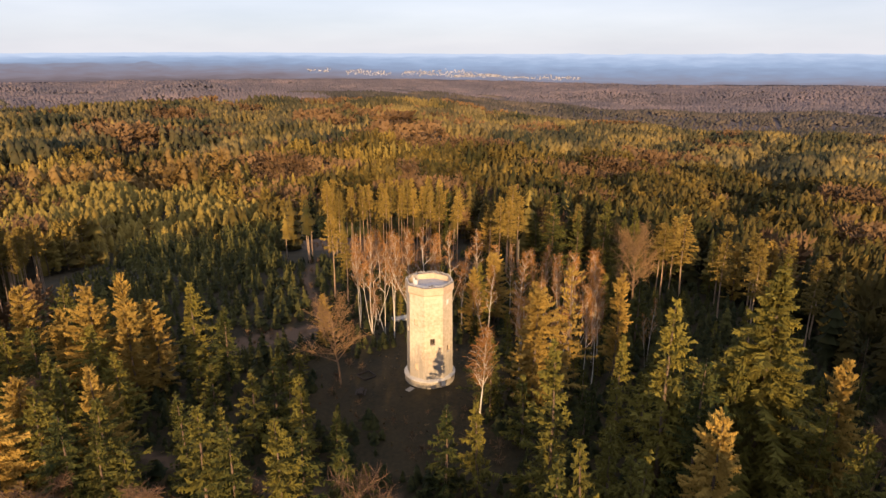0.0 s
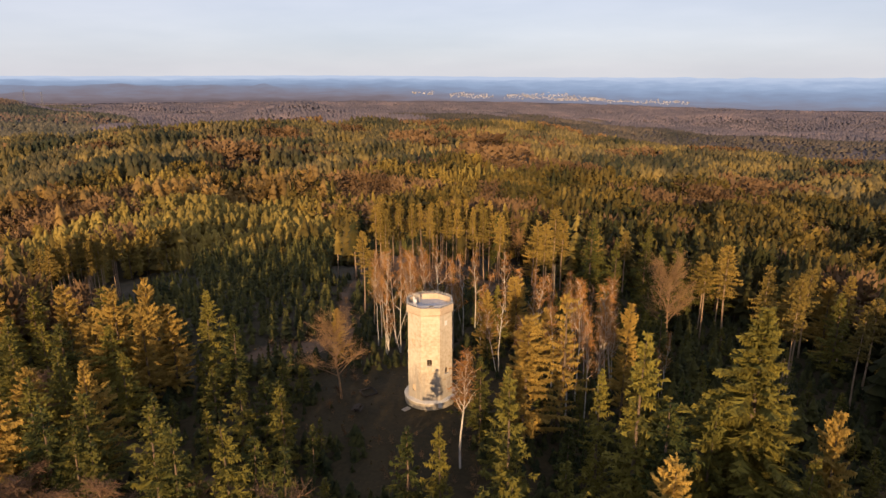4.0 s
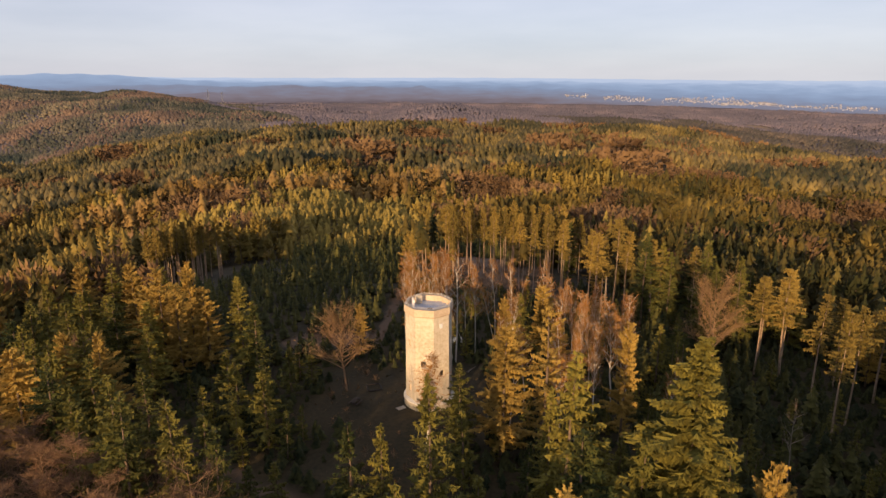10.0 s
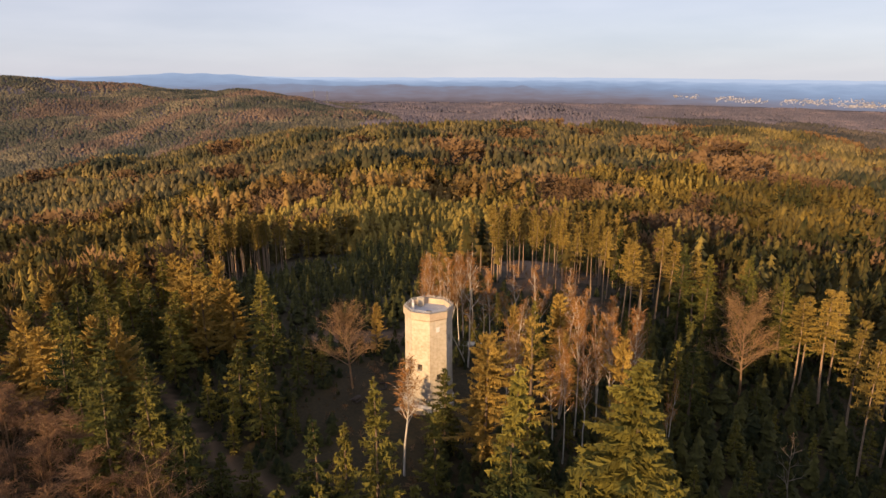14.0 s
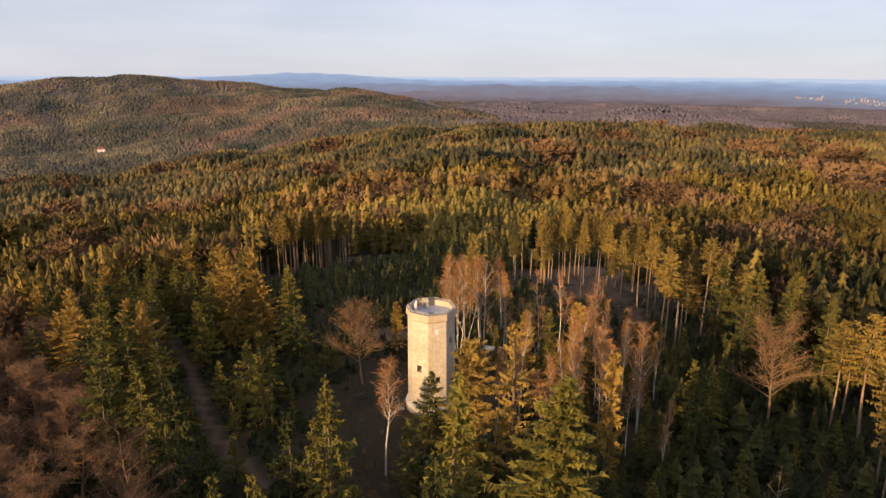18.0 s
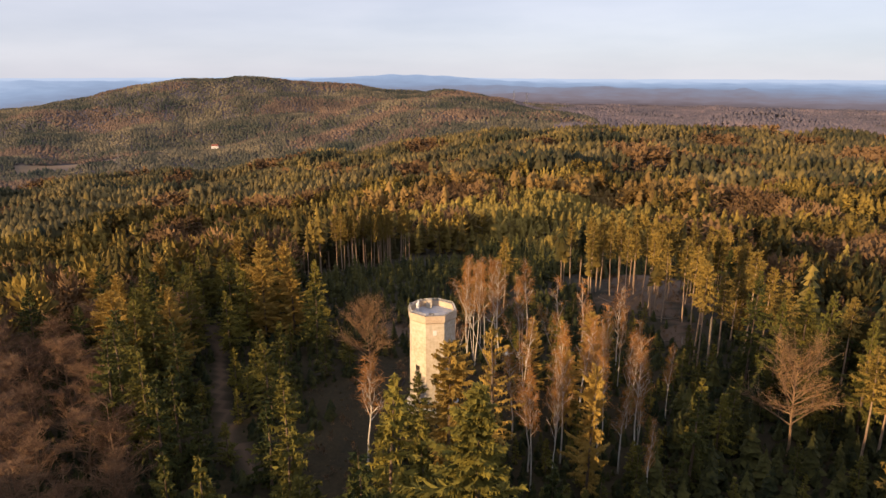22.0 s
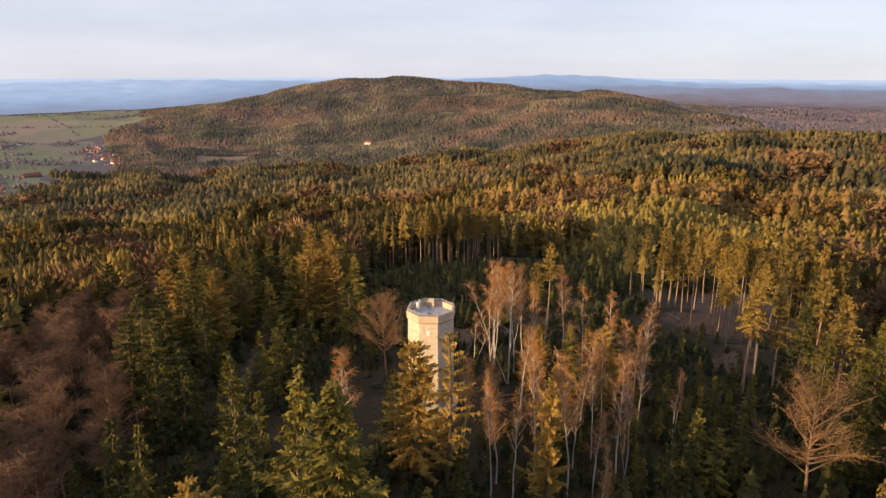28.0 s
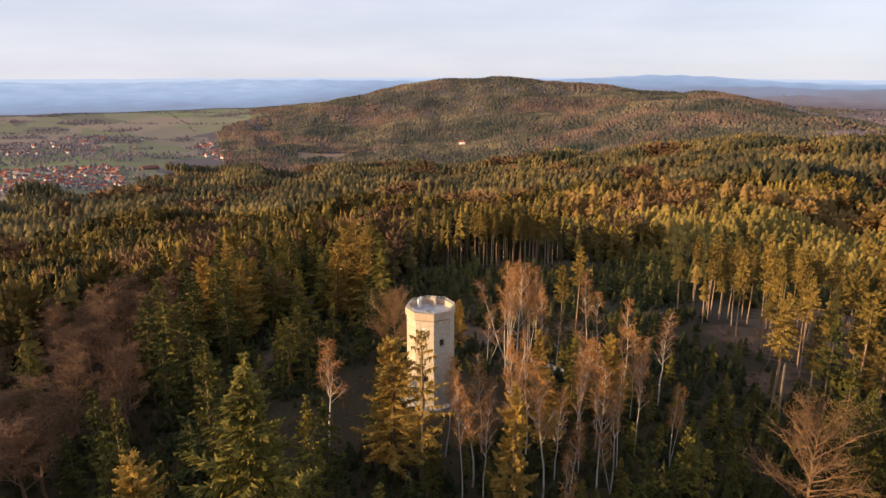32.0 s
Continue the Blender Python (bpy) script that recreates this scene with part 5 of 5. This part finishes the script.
for nm, lb, sel, tm, mt in (
    ("spruce_wood", "rolling spruce wood with sunlit tips", ~isb & ~isy & ~iso, CON_L[:5] + RND_L, [M["f_conifer"], M["bark"]]),
    ("larch_wood", "golden yellow larches in the low sun", isy, LAR_L, [M["f_yellow"], M["bark"]]),
    ("larch_wood", "taller orange-brown larches along the ridge", iso, LAR_L[:3] + RND_L, [M["f_orange"], M["bark"]]),
    ("beech_wood", "leafless reddish-brown beech wood", isb, BUSH_L, [M["f_brown"], M["bark"]])):
    stand(nm, lb, x[sel], y[sel], h[sel], r.uniform(1.05, 1.6, sel.sum()), (np.where(az > 14, 0.72, 1.0) * (0.68 * patchy(x, y, 110, 18) + 0.32 * r.random(len(x))))[sel], tm, mt, 22)

# far woods
CON_F = [lod_conifer(360 + q, 2, 4, 0.25, 0.5, False, 0.22, 0.1) for q in range(6)]
BUSH_F = [lod_bush(370 + q, 16, 0.26, 0.15, 0.2, 0.42) for q in range(5)]
x, y, d, az, r = jitter(8.3, 560, 1350, -98, 62, 23)
k = wooded(x, y, d, az)
x, y, d, az = x[k], y[k], d[k], az[k]
kindf = patchy(x, y, 200, 25) + r.uniform(-0.08, 0.08, len(x)) + 0.4 * np.exp(-((az - 13) / 6) ** 2 - ((d - 690) / 80) ** 2)
h = 11 + 10 * np.clip((patchy(x, y, 150, 27) - 0.42) / 0.14, 0, 1) + r.uniform(-3, 4, len(x))
gold = patchy(x, y, 140, 29) + r.uniform(-0.25, 0.25, len(x)) - 0.3 * (az < -45)
for nm, lb, sel, tm, mt in (
    ("spruce_wood", "far spruce wood over the hills", (kindf <= 0.82) & (gold <= 0.6), CON_F, [M["f_mid"], M["bark"]]),
    ("larch_wood", "far golden larch wood over the hills", (kindf <= 0.82) & (gold > 0.6), CON_F, [M["f_gold"], M["bark"]]),
    ("beech_wood", "far leafless brown wood", kindf > 0.82, BUSH_F, [M["f_brown"], M["bark"]])):
    stand(nm, lb, x[sel], y[sel], h[sel], r.uniform(1.15, 1.7, sel.sum()), (0.75 * patchy(x, y, 190, 28) + 0.22 * r.random(len(x)))[sel], tm, mt, 31)


def lod_dome(seed, n=5):
    """A lumpy far crown of height 1."""
    rng = random.Random(seed)
    v = [(rng.uniform(-0.06, 0.06), rng.uniform(-0.06, 0.06), 1.0)]
    for z, rr in ((0.25, 0.33),):
        for k in range(n):
            an = 6.283 * (k + rng.uniform(-0.3, 0.3)) / n
            q = rr * rng.uniform(0.7, 1.25)
            v.append((q * math.cos(an), q * math.sin(an), z * rng.uniform(0.4, 1.6)))
    f = [(0, 1 + k, 1 + (k + 1) % n) for k in range(n)]
    return np.array(v), np.array(f), np.zeros(len(f), int)


CON_D = [lod_dome(380 + q) for q in range(8)]
x, y, d, az, r = jitter(9.5, 1350, 3250, -80, 60, 33)
k = wooded(x, y, d, az) & (az > -72) & (((az < -22) & (d < 2350)) | (r.random(len(x)) < np.where((d < 2000) & (az < 12), 0.95, 0.72)))
x, y, d, az = x[k], y[k], d[k], az[k]
h = 7 + 5 * patchy(x, y, 130, 37) + r.uniform(-1.2, 1.2, len(x))
# woods past the ridge take the hazed colours, the farther ones more strongly
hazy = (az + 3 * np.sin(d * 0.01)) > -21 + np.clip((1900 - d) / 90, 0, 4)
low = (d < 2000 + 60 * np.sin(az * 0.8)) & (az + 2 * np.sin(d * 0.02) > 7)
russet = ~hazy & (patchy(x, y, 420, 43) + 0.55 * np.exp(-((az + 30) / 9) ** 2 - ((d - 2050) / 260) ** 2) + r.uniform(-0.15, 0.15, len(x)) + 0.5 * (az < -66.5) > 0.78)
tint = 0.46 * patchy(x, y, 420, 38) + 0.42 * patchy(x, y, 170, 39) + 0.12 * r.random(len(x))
for nm, lb, sel, mt in (("distant_wood", "distant mixed woods on the hillsides", ~hazy & ~russet, M["f_far"]), ("distant_beech_wood", "distant russet leafless woods on the hilltops", russet, M["f_russet"]), ("distant_bare_wood", "distant brown and olive woods in the valley", hazy & low, M["f_valley"]), ("distant_bare_wood", "distant leafless woods with purple-grey haze in their colour", hazy & ~low, M["f_bare_hazed"])):
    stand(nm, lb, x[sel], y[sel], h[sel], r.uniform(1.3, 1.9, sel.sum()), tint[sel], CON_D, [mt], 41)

# woods behind the camera's path
x, y, d, az, r = jitter(7.5, 118, 420, -180, 180, 61)
k = (np.abs(az) > 100) & ((d > 150) | (np.abs(az) > 112)) & ((az < -110) | (az > 72) | (d < 150))
x, y = x[k], y[k]
stand("spruce_wood", "dense spruce wood on the southern slopes", x, y, r.uniform(14, 22, len(x)), r.uniform(0.9, 1.3, len(x)), r.random(len(x)), CON_F, [M["f_conifer"], M["bark"]], 62)


# ---- round the tower ----
def planks(parent, name, sizes, mat):
    for (sx, sy, sz), (px, py, pz) in sizes:
        part(name, box(sx, sy, sz, Matrix.Translation((px, py, pz)), 0.01), mat, parent)


def bench(x, y, turn):
    b_ = tagged(new("bench"), "weathered wooden bench with plank seat", "bench", group="benches by the tower")
    planks(b_, "seat_plank", [((1.9, 0.13, 0.045), (0, dy, 0.46)) for dy in (-0.15, 0, 0.15)], M["dark_wood"])
    planks(b_, "back_plank", [((1.9, 0.045, 0.12), (0, 0.27, z)) for z in (0.68, 0.84)], M["dark_wood"])
    planks(b_, "leg", [((0.09, 0.42, 0.44), (dx, 0, 0.2)) for dx in (-0.7, 0.7)], M["concrete"])
    planks(b_, "back_post", [((0.07, 0.06, 0.52), (dx, 0.22, 0.66)) for dx in (-0.7, 0.7)], M["dark_wood"])
    b_.matrix_basis = pose(x, y, gz(x, y) + 0.02, 0, 0, turn)


def picnic_table(x, y, turn):
    b_ = tagged(new("picnic_table"), "dark wooden picnic table with fixed benches", "table")
    planks(b_, "tabletop_plank", [((2.0, 0.15, 0.05), (0, dy, 0.75)) for dy in (-0.34, -0.17, 0, 0.17, 0.34)], M["dark_wood"])
    planks(b_, "bench_plank", [((2.0, 0.28, 0.05), (0, dy, 0.45)) for dy in (-0.75, 0.75)], M["dark_wood"])
    planks(b_, "leg", [((0.09, 0.1, 0.72), (dx, dy, 0.36)) for dx in (-0.75, 0.75) for dy in (-0.3, 0.3)], M["dark_wood"])
    planks(b_, "cross_beam", [((0.08, 1.7, 0.1), (dx * 0.85, 0, 0.38)) for dx in (-0.75, 0.75)], M["dark_wood"])
    b_.matrix_basis = pose(x, y, gz(x, y) + 0.02, 0, 0, turn)


def log_frame(x, y, turn):
    """A square of logs round a fire place."""
    b_ = tagged(new("fire_pit_frame"), "dark square of logs lying on the ground", "log frame")
    for k in range(4):
        s = Soup()
        h = math.pi / 2 * k
        c, d_ = Vector((1.25 * math.cos(h), 1.25 * math.sin(h), 0.14)), Vector((-math.sin(h), math.cos(h), 0)) * 1.12
        s.tube([c - d_, c, c + d_], [0.14, 0.15, 0.13], 8)
        part("log", s.mesh("log", M["dark_wood"], True), None, b_)
    b_.matrix_basis = pose(x, y, gz(x, y), 0, 0, turn)


bench(-11.6, 16.4, 62)
picnic_table(-12.8, -1.6, 70)
log_frame(-10.5, 4.3, 20)
slab = tagged(new("stone_slab"), "pale stone slab in front of the tower plinth", "slab")
part("slab_top", box(1.5, 1.0, 0.1, None, 0.03), M["plinth"], slab)
slab.matrix_basis = pose(-4.6, -3.1, gz(-4.6, -3.1) + 0.03, 0, 0, 35)
slab = tagged(new("concrete_pad"), "low pale concrete pad among the birches", "slab")
part("pad_top", box(4.2, 2.0, 0.5, None, 0.04), M["concrete"], slab)
slab.matrix_basis = pose(2.8, 28.4, gz(2.8, 28.4) + 0.2, 0, 0, 5)


# fallen trunks in the clearing
for x, y, ln, turn in ((28, 57, 6, 40), (31, 60, 5, 100), (24, 76, 7, 20), (19, 80, 5, 75), (-20, 23, 5, 60), (6, 84, 6, 150), (7.2, 13, 3, 60)):
    s = Soup()
    s.tube([Vector((-ln / 2, 0, 0.12)), Vector((0, 0.1, 0.15)), Vector((ln / 2, 0, 0.1))], [0.17, 0.14, 0.07], 7)
    lg = new("fallen_trunk", s.mesh("fallen_trunk", M["dead"], True))
    lg.matrix_basis = pose(x, y, gz(x, y), 0, 0, turn)
    tagged(lg, "pale fallen tree trunk on the clearing floor", "log", group="fallen trunks")


# ---- houses on the plain ----
def gable(w, d, h, over=0.5):
    """A gable roof, ridge along x."""
    bm = bmesh.new()
    x, y = w / 2 + over, d / 2 + over
    lo = [bm.verts.new(p) for p in ((-x, -y, -0.25), (x, -y, -0.25), (x, y, -0.25), (-x, y, -0.25))]
    hi = [bm.verts.new(p) for p in ((-x, 0, h), (x, 0, h))]
    for f in ((lo[0], lo[1], hi[1], hi[0]), (lo[2], lo[3], hi[0], hi[1]), (lo[1], lo[2], hi[1]), (lo[3], lo[0], hi[0]), (lo[3], lo[2], lo[1], lo[0])):
        bm.faces.new(f)
    return bm


def house(w, d, eaves, ridge, roof, label, name="house"):
    hs = tagged(new(name), label, "house", group="village houses")
    wall = part("wall", box(w, d, eaves, Matrix.Translation((0, 0, eaves / 2 - 0.5))), M["house"], hs)
    rf = part("roof", gable(w, d, ridge), roof, hs)
    rf.location.z = eaves - 0.5
    part("chimney", box(0.7, 0.7, 1.6, Matrix.Translation((w * 0.2, d * 0.1, ridge * 0.9))), M["roof_red"], rf)
    for sy in (-1, 1):
        for k in range(int(w // 3)):
            for st in range(max(1, int(eaves // 2.8))):
                part("window", box(1.1, 0.12, 1.3, Matrix.Translation((-w / 2 + 1.6 + 3 * k, sy * (d / 2 + 0.03), 1.2 + 2.8 * st))), M["dark"], wall)
    return hs


roof_grey = material("grey_roof_slates", (0.07, 0.07, 0.08), (0.16, 0.15, 0.15), 0.3, vary="object")
hr = random.Random(5)
makes = [house(9.5, 7.5, 5.4, 3.2, M["roof_red"], "small white house with red tiled roof"), house(11, 8, 6.2, 3.2, M["roof_red"], "white two-storey house with red tiled roof"),
         house(9, 7.5, 5.2, 3.2, roof_grey, "pale house with grey slate roof"), house(14, 8, 6.0, 3.0, M["roof_red"], "long pale house with red roof")]
used = [False] * len(makes)


def put_house(x, y):
    k = hr.choice((0, 0, 1, 1, 2, 3))
    m = pose(x, y, gz(x, y), 0, 0, hr.uniform(0, 360))
    if not used[k]:
        used[k] = True
        makes[k].matrix_basis = m
    else:
        copy_thing(makes[k], m)


def settle(count, spots, gap):
    """Houses scattered in an area given by a maker of random places."""
    got, tries = [], 0
    while len(got) < count and tries < count * 40:
        tries += 1
        x, y = spots()
        if all((x - a_) ** 2 + (y - b_) ** 2 > gap * gap for a_, b_ in got):
            got.append((x, y))
            put_house(x, y)
    return got


def polar(az0, az1, d0, d1):
    def spot():
        a_, d_ = radians(hr.uniform(az0, az1)), hr.uniform(d0, d1)
        return d_ * math.sin(a_), d_ * math.cos(a_)
    return spot


homes = settle(120, polar(-90.5, -80.6, 1210, 1470), 14)
homes += settle(40, polar(-90, -81.5, 1800, 2150), 17)
homes += settle(30, lambda: ((lambda t: (-1541 - 382 * t + hr.uniform(-30, 30), 515 + 70 * t + hr.uniform(-35, 35)))(hr.random())), 17)
homes += settle(7, polar(-84, -77, 2080, 2260), 24)
manor = house(18, 10, 7.5, 4.5, M["roof_red"], "large white inn with bright red roof on the hillside", "inn")
manor.matrix_basis = pose(-1402, 1161, gz(-1402, 1161) + 5, 0, 0, 35)
barn = tagged(new("barn"), "long orange-roofed barn at the edge of the fields", "barn")
part("wall", box(34, 16, 5, Matrix.Translation((0, 0, 2))), M["wood"], barn)
part("roof", gable(34, 16, 4.5), M["roof_red"], barn).location.z = 4.5
barn.matrix_basis = pose(-1388, 290, gz(-1388, 290), 0, 0, 100)

# hedges and copses on the plain
x, y, d, az, r = jitter(12, 1130, 3300, -108, -58, 53)
line = np.abs(np.sin(d * 0.0062 + az * 0.22)) < 0.07
cross = np.abs(np.sin(az * 0.55 + d * 0.0012)) < 0.035
copse = (patchy(x, y, 420, 54) > 0.86) | ((np.abs(d - 1690 - 3 * (az + 85)) < 75) & (patchy(x, y, 160, 57) > 0.35))
near_home = np.min(np.stack([np.hypot(x - a_, y - b_) for a_, b_ in homes]), 0)
k = (az < plain_edge(d, az)) & (line | cross | copse | (near_home < 42)) & (near_home > 9) & (r.random(len(x)) < 0.75)
# hedges share the haze-tinted colour of the far leafless woods
stand("hedgerow_trees", "dark hedgerows and copses between the fields", x[k], y[k], r.uniform(4, 11, k.sum()), r.uniform(0.9, 1.9, k.sum()), 0.8 * r.random(k.sum()), CON_D, [M["f_bare_hazed"]], 55)


# ---- pylons ----
def pylon(x, y, h, turn):
    p_ = tagged(new("power_pylon"), "grey lattice power pylon above the woods", "pylon", group="power pylons")
    for sx in (-1, 1):
        for sy in (-1, 1):
            part("leg", bar(Vector((sx * h * 0.075, sy * h * 0.075, -2)), Vector((sx * 0.4, sy * 0.4, h)), 0.2, 4).mesh("leg", M["pylon"]), None, p_)
    for k in range(5):
        z, z2 = h * k / 5, h * (k + 1) / 5
        for sx in (-1, 1):
            q0, q1 = h * 0.075 * (1 - k / 5) + 0.4, h * 0.075 * (1 - (k + 1) / 5) + 0.4
            part("brace", bar(Vector((-q0, sx * q0, z)), Vector((q1, sx * q1, z2)), 0.1, 4).mesh("brace", M["pylon"]), None, p_)
    for z, w in ((0.72, 0.2), (0.84, 0.16), (0.95, 0.11)):
        part("cross_arm", bar(Vector((-w * h, 0, z * h)), Vector((w * h, 0, z * h)), 0.2, 4).mesh("cross_arm", M["pylon"]), None, p_)
    p_.matrix_basis = pose(x, y, gz(x, y), 0, 0, turn)


for x, y, h in ((-1330, 822, 52), (-737, 1775, 50), (-770, 1755, 50), (-1540, 300, 48), (-1500, 560, 48), (-829, 1269, 46)):
    pylon(x, y, h, 35)


# ---- far town ----
def far_town():
    rg = np.random.default_rng(77)
    V, F, T = [], [], []
    groups = ((7.4, 9.6, 3660, 3720, 14, 26), (10.5, 14.5, 3520, 3600, 70, 15), (15.5, 20, 3500, 3620, 90, 14), (20, 23.5, 3480, 3540, 80, 20), (23, 24, 3490, 3520, 8, 34), (23.5, 31, 3480, 3540, 110, 15), (17, 22, 3640, 3720, 50, 14))
    for a0, a1, d0, d1, n, size in groups:
        for _ in range(int(n * 1.5)):
            a_, d_ = rg.uniform(a0, a1), rg.uniform(d0, d1) + 40 * rg.normal()
            x, y, z = d_ * math.sin(radians(a_)), d_ * math.cos(radians(a_)), backdrop_z(a_, d_)
            w, dp, h = size * rg.uniform(0.2, 0.6), size * rg.uniform(0.15, 0.4), size * rg.uniform(0.03, 0.14) + 1
            n0 = len(V)
            c, s_ = math.cos(radians(a_)), math.sin(radians(a_))
            for px, py in ((-w, -dp), (w, -dp), (w, dp), (-w, dp)):
                X, Y = x + (px * c + py * s_) / 2, y + (-px * s_ + py * c) / 2
                V += [(X, Y, z - 6), (X, Y, z + h)]
            V += [(x - w / 2 * c, y + w / 2 * s_, z + h + 2), (x + w / 2 * c, y - w / 2 * s_, z + h + 2)]
            for k in range(4):
                p, q = n0 + 2 * k, n0 + 2 * ((k + 1) % 4)
                F += [(p, q, q + 1), (p, q + 1, p + 1)]
            F += [(n0 + 1, n0 + 3, n0 + 9), (n0 + 1, n0 + 9, n0 + 8), (n0 + 5, n0 + 7, n0 + 8), (n0 + 5, n0 + 8, n0 + 9)]
            T += [rg.random() ** 2] * 10
    m = material("far_house_render", (0.13, 0.13, 0.15), (0.36, 0.35, 0.37), 0.01, vary="tint")
    tagged(new("distant_town", mesh_of("distant_town", V, F, [m], tint=T)), "pale houses and blocks of a distant town", "town", kind="stuff")


far_town()
